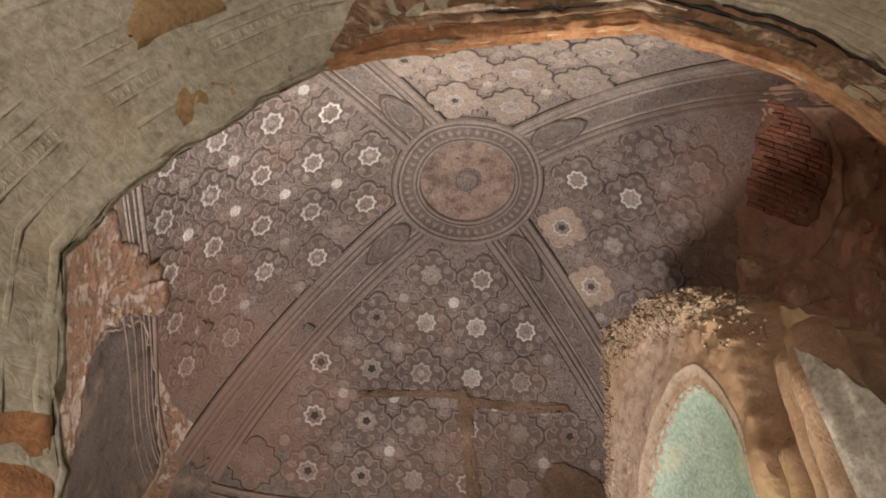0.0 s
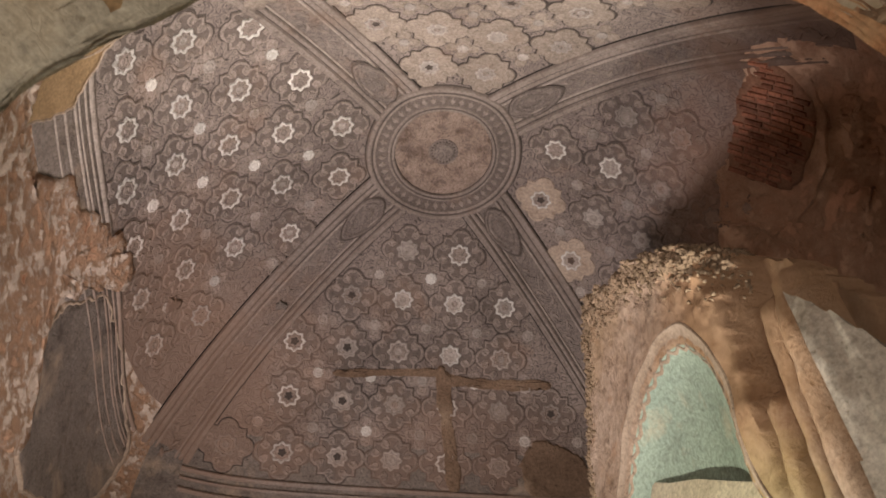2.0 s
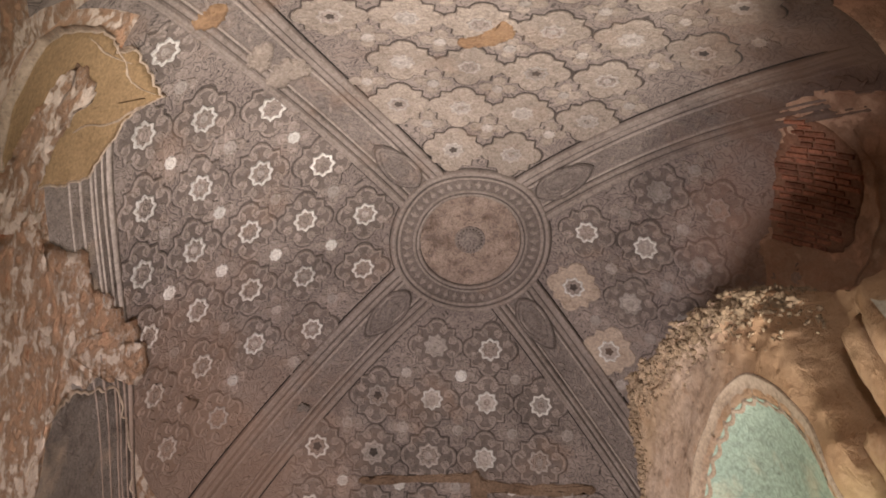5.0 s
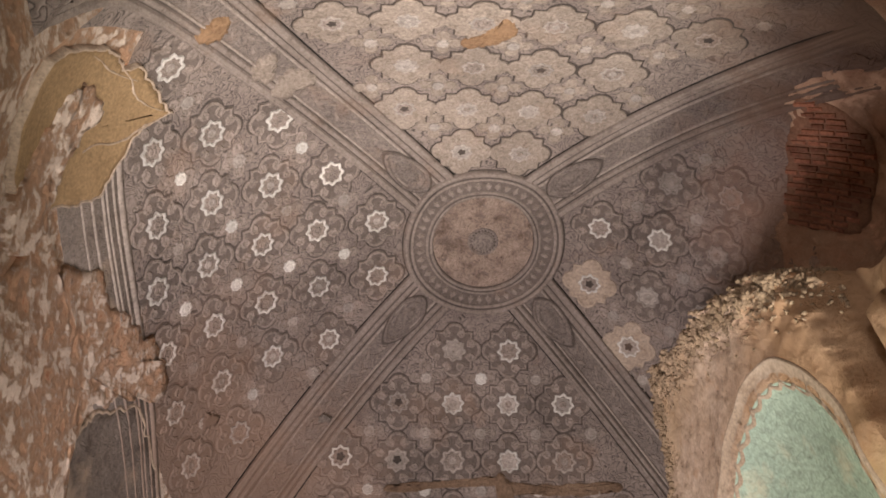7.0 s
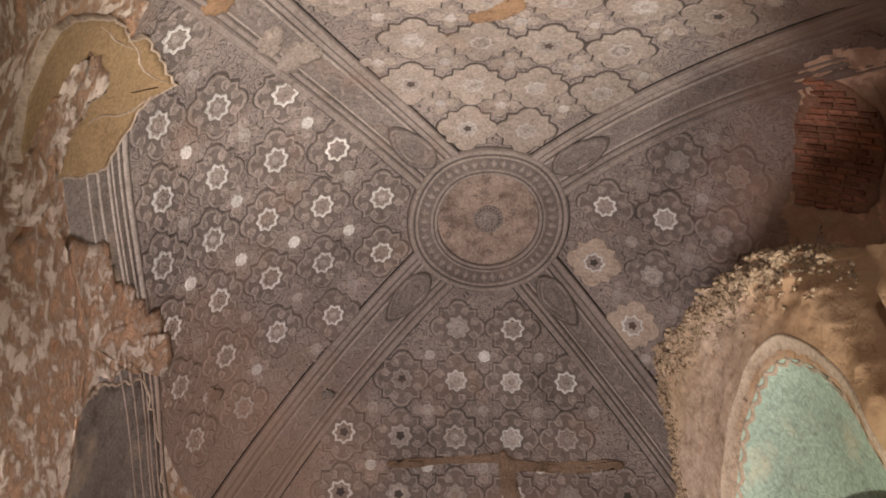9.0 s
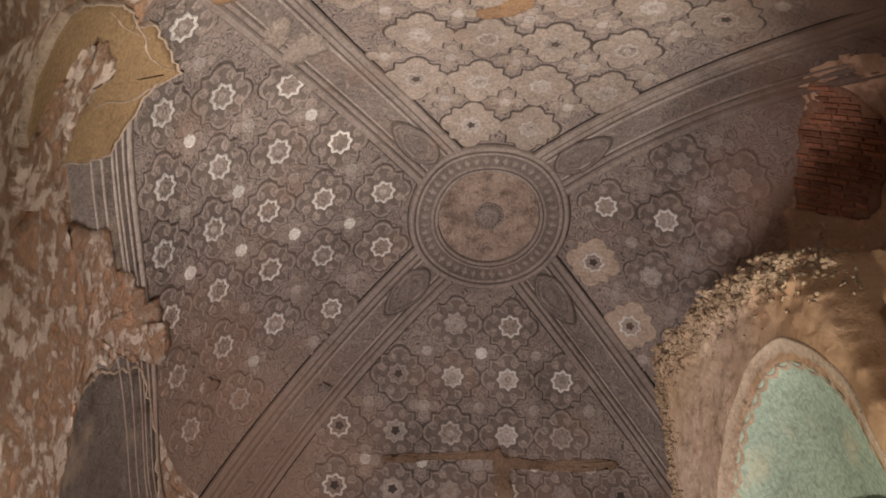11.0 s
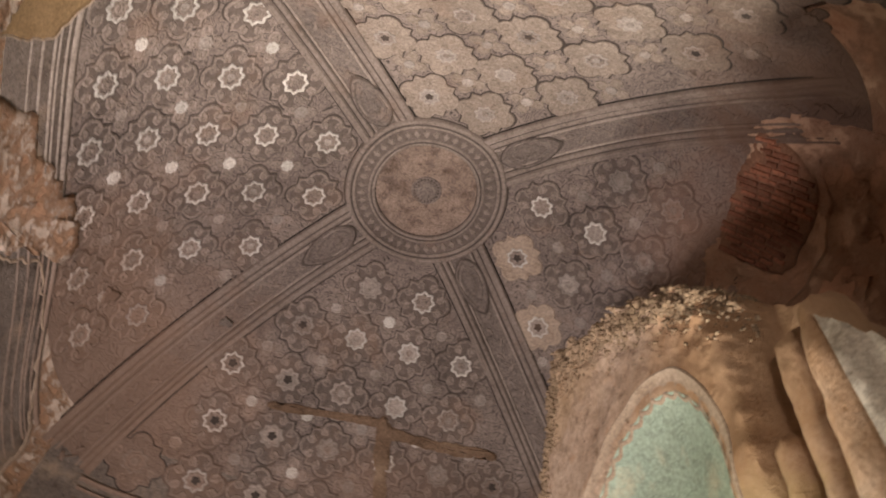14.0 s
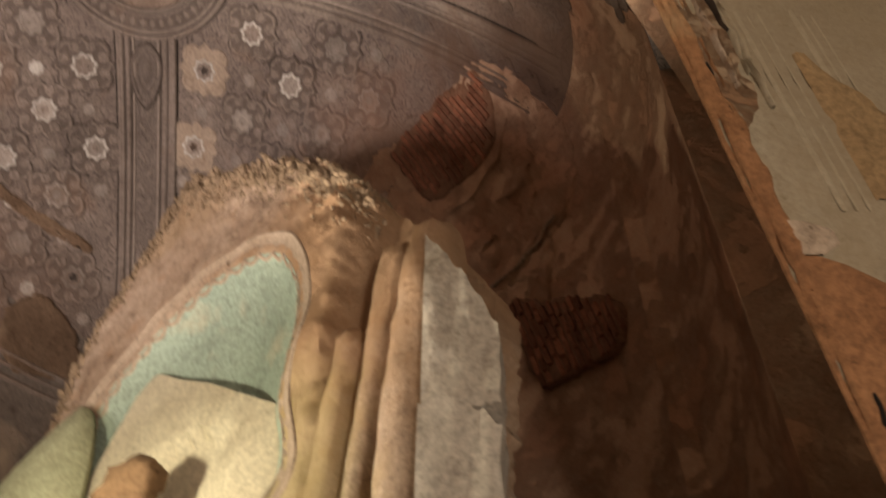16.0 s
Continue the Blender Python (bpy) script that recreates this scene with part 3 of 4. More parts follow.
def build_rib(key):
    dx, dy0, dy1 = RIB_DIRS[key]
    s = np.linspace(0.64, 5.0, 90)
    axis, across, end = rib_axis(dx, dy0, dy1, s)
    keep = axis[:, 2] > {"upper_right": 6.2, "upper_left": 4.55}.get(key, 5.75)
    axis = axis[keep]
    rib = thing("vault_rib", axis[0], "broad grey-brown stucco rib with a carved middle band", "rib", "ribs of the vault")
    fine_s = np.linspace(0, len(axis) - 1, 6 * len(axis))
    fine = np.stack([np.interp(fine_s, range(len(axis)), axis[:, i]) for i in range(3)], 1)
    run = np.concatenate([[0], np.cumsum(np.linalg.norm(np.diff(fine, axis=0), axis=1))])
    for sgn in (-1, 1):
        # black strip along the rib's foot, the gap's shadow put into its colour
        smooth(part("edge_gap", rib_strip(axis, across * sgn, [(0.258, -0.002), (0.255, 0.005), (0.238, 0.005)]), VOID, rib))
        smooth(part("outer_moulding", rib_strip(axis, across * sgn, [(0.246, 0.0), (0.246, 0.036), (0.236, 0.046), (0.222, 0.047), (0.214, 0.036), (0.208, 0.044), (0.194, 0.044), (0.187, 0.030), (0.180, 0.018), (0.171, 0.018), (0.166, 0.032), (0.152, 0.036), (0.138, 0.034), (0.130, 0.024), (0.124, 0.010)]), RIB, rib))
        # dark strips in the hollows, shade put into their colour
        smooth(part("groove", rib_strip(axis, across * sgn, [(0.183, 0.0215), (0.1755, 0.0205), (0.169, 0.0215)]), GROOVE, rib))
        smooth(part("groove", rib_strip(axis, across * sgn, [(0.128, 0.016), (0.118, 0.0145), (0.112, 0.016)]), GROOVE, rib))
        smooth(part("inner_fillet", rib_strip(axis, across * sgn, [(0.112, 0.012), (0.109, 0.028), (0.101, 0.032), (0.093, 0.028), (0.090, 0.012)]), RIBLIGHT, rib))
    smooth(part("carved_band", rib_strip(axis, across, [(-0.126, 0.010), (-0.06, 0.014), (0.0, 0.015), (0.06, 0.014), (0.126, 0.010)]), RIBCARVE, rib))
    # waving tendril with leaves along the middle band
    wave = 0.046 * np.sin(run * 2 * math.pi / 0.26)
    live = run > 0.42
    rows = [snap(fine[live] + across * (wave[live] + w)[:, None], h) for w, h in ((-0.008, 0.014), (-0.004, 0.024), (0.004, 0.024), (0.008, 0.014))]
    smooth(part("tendril", (np.vstack(rows), grid_faces(4, int(live.sum()))), RIBCARVE, rib, "carved tendril"))
    leaf_u, leaf_w = np.array([-0.045, -0.015, 0.02, 0.045, 0.02, -0.015]), np.array([0.0, 0.021, 0.017, 0.0, -0.017, -0.021])
    spots, heights, faces, sides = [], [], [], []
    for k, at in enumerate(np.arange(0.48, run[-1] - 0.1, 0.13)):
        bend = -0.034 if k % 2 else 0.034
        base = 12 * k
        for scale, h in ((1.0, 0.014), (0.6, 0.027)):
            for u, w in zip(leaf_u * scale, leaf_w * scale):
                spots.append([np.interp(at + 0.065 + u, run, fine[:, i]) for i in range(3)])
                sides.append(bend * 0.9 + w + u * (0.5 if k % 2 else -0.5))
                heights.append(h)
        faces += [(base + i, base + (i + 1) % 6, base + 6 + (i + 1) % 6, base + 6 + i) for i in range(6)] + [tuple(base + 6 + i for i in range(6))]
    part("leaves", (snap(np.array(spots) + across * np.array(sides)[:, None], np.array(heights)), faces), RIB, rib, "carved leaves")
    # almond cartouche next to the medallion
    head = axis[6]
    along = axis[8] - axis[2]
    along /= np.linalg.norm(along)

    def almond(scale):
        a = np.arange(48) * 2 * math.pi / 48
        lx = np.where(np.cos(a) > 0, 0.33, 0.20) * np.cos(a) * scale
        ly = 0.128 * np.sign(np.sin(a)) * np.abs(np.sin(a)) ** 1.35 * scale
        return lx, ly
    rows = []
    for scale, h in ((1.09, 0.036), (1.05, 0.040), (0.99, 0.040)):
        lx, ly = almond(scale)
        rows.append(snap(head[None] + np.outer(lx, along) + np.outer(ly, across), h))
    # dark collar round the cartouche, its shade painted in
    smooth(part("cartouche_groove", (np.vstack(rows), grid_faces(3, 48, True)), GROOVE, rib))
    rows = []
    for scale, h in ((1.0, 0.012), (1.0, 0.048), (0.93, 0.052), (0.86, 0.045), (0.82, 0.028), (0.72, 0.028), (0.69, 0.042), (0.60, 0.042), (0.56, 0.028), (0.34, 0.028), (0.30, 0.044), (0.12, 0.046)):
        lx, ly = almond(scale)
        rows.append(snap(head[None] + np.outer(lx, along) + np.outer(ly, across), h))
    smooth(part("cartouche", (np.vstack(rows), grid_faces(len(rows), 48, True) + [tuple(range((len(rows) - 1) * 48, len(rows) * 48))]), RIBCARVE, rib))
    return rib


for key in RIB_DIRS:
    build_rib(key)


def build_medallion():
    c = snap([[HEART[0], HEART[1], TOP]])[0]
    med = thing("ceiling_medallion", c, "round stucco medallion with mottled disc and carved rings", "medallion")

    def ring(name, rings, mat, cap=False, label=""):
        a = np.arange(128) * 2 * math.pi / 128
        rows = [snap(np.stack([c[0] + r * np.cos(a), c[1] + r * np.sin(a), np.full(128, c[2])], 1), h) for r, h in rings]
        faces = grid_faces(len(rings), 128, True)
        if cap:
            faces.append(tuple(range((len(rings) - 1) * 128, len(rings) * 128)))
        return smooth(part(name, (np.vstack(rows), faces), mat, med, label))
    # dark ring at the medallion's edge, the gap's shadow painted in
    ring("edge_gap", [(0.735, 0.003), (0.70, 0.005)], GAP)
    ring("outer_moulding", [(0.722, 0.0), (0.722, 0.05), (0.708, 0.058), (0.69, 0.056), (0.68, 0.046), (0.665, 0.044), (0.655, 0.052), (0.64, 0.052), (0.63, 0.04)], RIB)
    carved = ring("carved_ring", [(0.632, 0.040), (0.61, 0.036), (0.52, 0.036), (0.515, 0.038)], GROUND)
    ring("inner_rim", [(0.518, 0.030), (0.515, 0.05), (0.505, 0.056), (0.495, 0.05), (0.49, 0.042), (0.48, 0.05), (0.468, 0.056), (0.456, 0.05), (0.452, 0.02)], RIB)
    ring("disc", [(0.456, 0.018), (0.30, 0.024), (0.13, 0.024), (0.0001, 0.024)], MEDAL)
    # dark rings where the mouldings would shade one another
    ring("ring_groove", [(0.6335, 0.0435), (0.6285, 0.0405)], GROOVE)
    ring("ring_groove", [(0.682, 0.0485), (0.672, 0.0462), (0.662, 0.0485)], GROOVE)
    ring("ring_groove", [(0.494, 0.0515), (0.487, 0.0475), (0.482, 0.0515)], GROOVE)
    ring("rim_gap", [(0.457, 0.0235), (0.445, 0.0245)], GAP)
    boss = ring("boss", [(0.135, 0.022), (0.13, 0.036), (0.122, 0.038), (0.118, 0.026), (0.092, 0.026), (0.088, 0.038), (0.07, 0.04), (0.05, 0.034), (0.03, 0.04), (0.0001, 0.042)], RIBCARVE)
    # palmettes round the carved ring, beads round the boss
    bm = bmesh.new()
    n = 44
    prof = [(0, -0.045, 0.0), (0.018, -0.02, 0), (0.03, 0.012, 0), (0.014, 0.022, 0), (0, 0.045, 0), (-0.014, 0.022, 0), (-0.03, 0.012, 0), (-0.018, -0.02, 0)]
    base = [bm.verts.new(p) for p in prof]
    top = [bm.verts.new((x * 0.62, y * 0.62, 0.013)) for x, y, _ in prof]
    for i in range(8):
        bm.faces.new((base[i], base[(i + 1) % 8], top[(i + 1) % 8], top[i]))
    bm.faces.new(top)
    pal = bpy.data.meshes.new("palmette")
    bm.to_mesh(pal)
    bm.free()
    pal.materials.append(RIB)
    bead = bpy.data.meshes.new("bead")
    bm = bmesh.new()
    bmesh.ops.create_icosphere(bm, subdivisions=1, radius=0.0085)
    bm.to_mesh(bead)
    bm.free()
    bead.materials.append(GAP)
    for k in range(n):
        a = k * 2 * math.pi / n
        for me, rad, host, h in ((pal, 0.572, carved, 0.036), (bead, 0.105, boss, 0.026)):
            if me is bead and k % 2:
                continue
            p = snap([[c[0] + rad * math.cos(a), c[1] + rad * math.sin(a), c[2]]], h)[0]
            nrm, _ = vault_normal(p[None])
            z = Vector(-nrm[0])
            y = Vector((math.cos(a), math.sin(a), 0)) * (1 if k % 2 or me is bead else -1)
            y = (y - z * y.dot(z)).normalized()
            x = y.cross(z)
            ob = new(me.name, me)
            ob.parent = host
            ob.matrix_local = Matrix.Translation(Vector(p - world_base(host))) @ Matrix((x, y, z)).transposed().to_4x4()
    return med


build_medallion()

# ---- rosettes and plugs of the four panels ----
rng = random.Random(7)


def inside_panel(x, y, margin):
    """True where a piece of that reach keeps clear of ribs and medallion, and the panel's name."""
    px, py = x - HEART[0], y - HEART[1]
    for dx, dy0, dy1 in RIB_DIRS.values():
        dy = dy0 + (dy1 - dy0) * min((math.hypot(px, py) / 3.2) ** 2.5, 1)
        k = math.hypot(dx, dy)
        along, off = (px * dx + py * dy) / k, abs(px * dy - py * dx) / k
        if along > 0 and off < 0.25 + margin:
            return False
    return math.hypot(px, py) > 0.72 + margin


def petal_ring(parent, material, p, turn, count, r0, r1, half, low, high):
    """Leaf-shaped petals in a ring on the vault, creased along their middle."""
    t = np.array([0.0, 0.2, 0.5, 0.8, 1.0, 0.8, 0.5, 0.2])
    w = np.array([0.35, 0.72, 1.0, 0.72, 0.0, -0.72, -1.0, -0.72]) * half
    us, vs, hs = [], [], []
    for k in range(count):
        a = turn + (k + 0.5) * 2 * math.pi / count
        for scale, h in ((1.0, low), (0.72, high)):
            r = (r0 + r1) / 2 + (r0 + (r1 - r0) * t - (r0 + r1) / 2) * scale
            us += list(r * math.cos(a) - w * scale * math.sin(a))
            vs += list(r * math.sin(a) + w * scale * math.cos(a))
            hs += [h] * 8
        for r in (r0 + 0.25 * (r1 - r0), r0 + 0.75 * (r1 - r0)):
            us.append(r * math.cos(a))
            vs.append(r * math.sin(a))
            hs.append(high - 0.005)
    q = 8
    faces = [(i, (i + 1) % 8, 8 + (i + 1) % 8, 8 + i) for i in range(8)]
    faces += [(q, q + 1, 16), (q + 1, q + 2, 17, 16), (q + 2, q + 3, 17), (q + 3, q + 4, 17), (q + 4, q + 5, 17), (q + 5, q + 6, 17), (q + 6, q + 7, 16, 17), (q + 7, q, 16)]
    pts = on_vault(p, np.array(us), np.array(vs), np.array(hs))
    for k in range(count):
        part("petal", (pts[k * 18:k * 18 + 18], faces), material, parent)


def low_relief(p, outline, rings, *rest):
    return rings_on_vault(p, outline, [(k, h * 0.6) for k, h in rings], *rest)


def make_rosette(p, turn, kind, dark_heart):
    label = {"carved": "eight-lobed carved stucco rosette with a pale star plug", "bare": "eight-lobed plain buff plaster rosette with a broken plug",
             "worn": "worn eight-lobed stucco rosette with a star plug"}[kind]
    ros = thing("stucco_rosette", p, label, "rosette", "rosettes of the vault")
    mat = {"bare": BARE, "worn": WORN_LIT if p[1] < -0.6 else ROSE, "carved": ROSE}[kind]
    k = rng.uniform(0.985, 1.03)
    if kind != "bare":
        # Dark collar round the plate; the outline's shade is put into its colour
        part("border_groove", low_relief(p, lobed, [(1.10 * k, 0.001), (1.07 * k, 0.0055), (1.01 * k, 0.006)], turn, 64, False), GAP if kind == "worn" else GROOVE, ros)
    if kind == "carved":
        rings = [(1.03, 0.0), (1.03, 0.018), (1.0, 0.026), (0.93, 0.026), (0.90, 0.010), (0.36, 0.009)]
    else:
        rings = [(1.03, 0.0), (1.03, 0.018), (0.99, 0.025), (0.9, 0.025), (0.88, 0.019), (0.85, 0.024), (0.6, 0.025), (0.3, 0.024)]
    part("plate", low_relief(p, lobed, rings, turn), mat, ros)
    r = rng.uniform(0.100, 0.111) * (0.86 if kind == "worn" and p[1] < -0.6 else 1.0)
    if kind == "carved":
        # dark sheet under the petals, the shade between them painted in
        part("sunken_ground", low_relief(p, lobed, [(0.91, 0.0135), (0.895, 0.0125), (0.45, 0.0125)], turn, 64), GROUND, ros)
        petal_ring(ros, mat, p, turn, 8, r + 0.006, 0.212, 0.043, 0.008, 0.017)
    elif kind == "worn":
        petal_ring(ros, mat, p, turn, 8, r + 0.008, 0.195, 0.040, 0.0125, 0.018)
    up = 0.0 if kind == "carved" else 0.009
    edge = star(8, r, r * 0.77)
    smat = STAR if kind == "bare" or kind == "carved" and (p[0] < -0.9 or rng.random() < 0.5) else PALE
    t2 = turn + rng.uniform(-0.15, 0.15)
    part("star_plug", low_relief(p, edge, [(1.0, 0.006), (1.0, 0.032), (0.95, 0.037), (0.80, 0.036), (0.75, 0.024)], t2, 64, False), smat, ros)
    part("plug_socket", low_relief(p, circle(r * 0.66), [(1.1, 0.022 + up), (0.96, 0.022 + up), (0.9, 0.027 + up), (0.8, 0.027 + up), (0.74, 0.021 + up), (0.2, 0.021 + up)], t2, 32), PALE if p[0] > -0.9 and rng.random() < 0.55 else ROSE, ros, "sunken middle of the plug")
    if dark_heart:
        part("plug_core", low_relief(p, star(5, r * 0.40, r * 0.26), [(1.0, 0.0215 + up), (0.9, 0.0245 + up), (0.5, 0.0245 + up)], t2 + rng.uniform(0, 0.8), 32), GAP, ros, "dark broken hollow")
    else:
        part("plug_core", low_relief(p, circle(r * 0.30), [(1.0, 0.021 + up), (0.9, 0.029 + up), (0.55, 0.029 + up), (0.45, 0.024 + up)], t2, 20), PALE if rng.random() < 0.5 else ROSE, ros)


def make_plug(p, turn, pale):
    q = thing("quatrefoil_boss", p, "small four-petalled stucco boss with a pale plug", "boss", "bosses between the rosettes")
    worn = p[1] < -0.9 and abs(p[0]) < 1.3
    part("petals", low_relief(p, quatrefoil, [(1.06, 0.0), (1.06, 0.010), (0.98, 0.016), (0.86, 0.016), (0.82, 0.008), (0.62, 0.008), (0.56, 0.014), (0.4, 0.012)], turn, 48), WORN_LIT if worn else ROSE, q)
    r = rng.uniform(0.050, 0.060) * (0.85 if worn else 1.0)
    part("plug", low_relief(p, star(8, r, r * 0.84), [(1.0, 0.004), (1.0, 0.028), (0.88, 0.034), (0.72, 0.034), (0.66, 0.028), (0.45, 0.028), (0.38, 0.033), (0.1, 0.033)], turn + rng.uniform(-0.2, 0.2), 48), STAR if pale else PALE, q)


def at_level(z, across, axis, sign):
    """The place on the vault at a height, a given way across a panel."""
    k = max(1 - max((z - SPRING) / RISE, 0) ** CURVE, 0) ** (1 / CURVE)
    a, b = (AX, AY) if axis == 0 else (AY, AX)
    left = k ** POWER - abs((squeeze(across) if axis == 0 else across) / b) ** POWER
    if left <= 0:
        return None
    m = sign * a * left ** (1 / POWER)
    return np.array([m, across, z]) if axis == 0 else np.array([across, float(stretch(m)), z])


# panel: axis, sign, heights of its rows, places across, drift across per row, share of rows shifted up where across is low
PANELS = {
    "west": (0, -1, [7.73, 7.49, 7.19, 6.82, 6.41], [0.95, 0.41, -0.125, -0.60, -1.125, -1.68], -0.03),
    "east": (0, 1, [7.715, 7.48, 7.185, 6.81, 6.43], [0.96, 0.43, -0.13, -0.65, -1.17], -0.03),
    "north": (1, 1, [7.59, 7.31, 6.95, 6.53, 6.05], [-1.675, -1.185, -0.695, -0.21, 0.285, 0.775, 1.27, 1.76], 0.0),
    "south": (1, -1, [7.775, 7.555, 7.235, 6.86, 6.42, 5.95, 5.46], [-1.20, -0.72, -0.25, 0.22, 0.73, 1.22], 0.0),
}


def cell(values, k):
    """A value of an even list at a whole or half step, carried on beyond its ends."""
    n = len(values)
    if k < 0:
        return values[0] + (values[1] - values[0]) * k
    if k > n - 1:
        return values[-1] + (values[-1] - values[-2]) * (k - n + 1)
    i = min(int(k), n - 2)
    return values[i] + (values[i + 1] - values[i]) * (k - i)


def fill_panel(key):
    axis, sign, levels, places, drift = PANELS[key]
    for i in range(len(levels)):
        for j in range(-1, len(places)):
            for half in (0.0, 0.5):
                ii, jj = i + half, j + half
                a = cell(places, jj) + drift * (ii - 1)
                z = cell(levels, ii)
                if key == "west" and jj > 2.6:
                    z += 0.065
                p = at_level(z, a, axis, sign)
                if p is None or (half and i == len(levels) - 1):
                    continue
                if abs(p[1 - axis] - HEART[1] * (1 - axis)) > abs(p[axis] - HEART[1] * axis) + 0.35:
                    continue
                if key == "east" and (z < 6.55 or (z < 7.0 and p[1] < -0.55) or (p[1] < -0.9 and z < 7.1)):
                    continue
                if half == 0 and inside_panel(p[0], p[1], 0.05):
                    kind = "carved"
                    if key == "south" or (key == "east" and a < -0.9) or (key == "north" and rng.random() < 0.12):
                        kind = "worn"
                    if key == "east" and (i, j) in ((0, 1), (1, 0)):
                        kind = "bare"
                    share = {"west": 0.0, "east": 0.2, "north": 0.08, "south": 0.45}[key]
                    dark_heart = rng.random() < share or kind == "bare" or (key == "north" and -1.3 < a < -0.4 and i > 0)
                    make_rosette(p, 0.0, kind, dark_heart)
                elif half and inside_panel(p[0], p[1], 0.02):
                    make_plug(p, 0.0, rng.random() < {"west": 0.3, "north": 0.3, "east": 0.15, "south": 0.0}[key])


for key in PANELS:
    fill_panel(key)

# ---- damage, repairs and mouldings on vault and walls ----


def ragged(points, steps, rough, seed):
    """A closed outline through a few corners, ragged between them."""
    out = []
    n = len(points)
    for i in range(n):
        p0, p1, p2, p3 = (np.array(points[(i + k) % n], float) for k in (-1, 0, 1, 2))
        for k in range(steps):
            t = k / steps
            q = 0.5 * (2 * p1 + (p2 - p0) * t + (2 * p0 - 5 * p1 + 4 * p2 - p3) * t * t + (3 * p1 - p0 - 3 * p2 + p3) * t ** 3)
            d = p2 - p0
            d = np.array([-d[1], d[0]]) / (np.linalg.norm(d) + 1e-9)
            v = Vector((q[0] * 6 + seed, q[1] * 6, seed))
            out.append(q + d * rough * (noise.noise(v) + 0.6 * noise.noise(v * 3.1) + 0.4 * noise.noise(v * 8.3)))
    return np.array(out)


def vault_patch(name, label, axis, sign, corners, material, height=0.01, rough=0.04, seed=1.0, lip=None, parent=None, category="plaster patch", lumpy=0.0):
    """A ragged skin of plaster on one side of the vault; corners are (across, height)."""
    edge = ragged(corners, 14, rough, seed)
    mid = edge.mean(0)
    n = len(edge)

    def lay(scale, h):
        rows = []
        for q in mid + (edge - mid) * scale:
            p = at_level(min(max(q[1], 4.2), 7.88), q[0], axis, sign)
            rows.append(p if p is not None else np.array([0, 0, 6.0]))
        rows = np.array(rows)
        low = rows[:, 2] < SPRING
        hh = np.full(n, float(h))
        if lumpy and scale < 0.98:
            hh += [lumpy * noise.noise(Vector(r * 7)) + 0.5 * lumpy * noise.noise(Vector(r * 19)) for r in rows]
        out = snap(np.where(low[:, None], rows * [1, 1, 0] + [0, 0, SPRING + 0.0005], rows), hh)
        out[low, 2] = rows[low, 2]
        return out
    scales = [(1.0, 0.0), (0.99, height), (0.9, height), (0.78, height), (0.62, height), (0.45, height), (0.25, height), (0.02, height)]
    pts = np.vstack([lay(k, h) for k, h in scales])
    at = lay(0.02, 0)[0]
    if parent is None:
        parent = thing(name, at, label, category)
    faces = grid_faces(len(scales), n, True) + [tuple(range((len(scales) - 1) * n, len(scales) * n))]
    skin = smooth(part("skin", (pts, faces), material, parent))
    if lip:
        rows = [lay(k, h) for k, h in ((1.022, 0.0), (1.018, height + 0.004), (1.0, height + 0.006), (0.985, height))]
        smooth(part("lip", (np.vstack(rows), grid_faces(4, n, True)), lip, parent, "pale broken plaster edge"))
    return parent


def level_strip(name, axis, sign, z, a0, a1, profile, material, parent):
    """A level moulding on one side of the vault."""
    a = np.linspace(a0, a1, 60)
    rows = []
    sag = [0.40 * (max(x - 0.4, 0) / 1.57) ** 2 if axis == 0 else 0.0 for x in a]
    for dz, h in profile:
        rows.append(snap(np.array([at_level(z + dz - g, x, axis, sign) for x, g in zip(a, sag)]), h))
    return smooth(part(name, (np.vstack(rows), grid_faces(len(profile), 60)), material, parent))


# cornice of the west side: thin fillets over dark bands
west = thing("cornice", (-2.5, 0, 6.05), "stucco cornice of thin pale fillets over dark bands", "cornice")
level_strip("dark_band", 0, -1, 5.98, -1.75, 1.8, [(-0.32, 0.0), (-0.31, 0.012), (0.0, 0.014), (0.27, 0.012), (0.28, 0.0)], SLATE, west)
for z, w in ((5.86, 0.012), (5.96, 0.014), (6.055, 0.016), (6.09, 0.009), (6.15, 0.012), (6.21, 0.03)):
    level_strip("fillet", 0, -1, z, -1.72, 1.85, [(-w * 0.8, 0.012), (-w * 0.6, 0.022), (0, 0.026), (w * 0.6, 0.022), (w * 0.8, 0.012)], RIBLIGHT, west)
north = thing("cornice", (0, 2.35, 5.75), "stucco cornice of thin fillets under the vault", "cornice")
for z, w in ((5.60, 0.02), (5.70, 0.012), (5.78, 0.02)):
    level_strip("fillet", 1, 1, z, -2.0, 2.0, [(-w, 0.0), (-w * 0.8, 0.022), (0, 0.03), (w * 0.8, 0.022), (w, 0.0)], RIB, north)

W = (0, -1)
vault_patch("plaster_patch", "smooth tan repair plaster with a pale ragged edge", *W, [(-2.15, 5.3), (-2.08, 5.85), (-1.9, 6.10), (-1.83, 6.25), (-1.52, 6.52), (-1.46, 6.57), (-1.42, 6.36), (-1.22, 6.10), (-1.14, 5.98), (-1.24, 5.70), (-1.38, 5.3), (-1.7, 5.1)], TAN, 0.036, 0.03, 2.0, BORDER, lumpy=0.006)
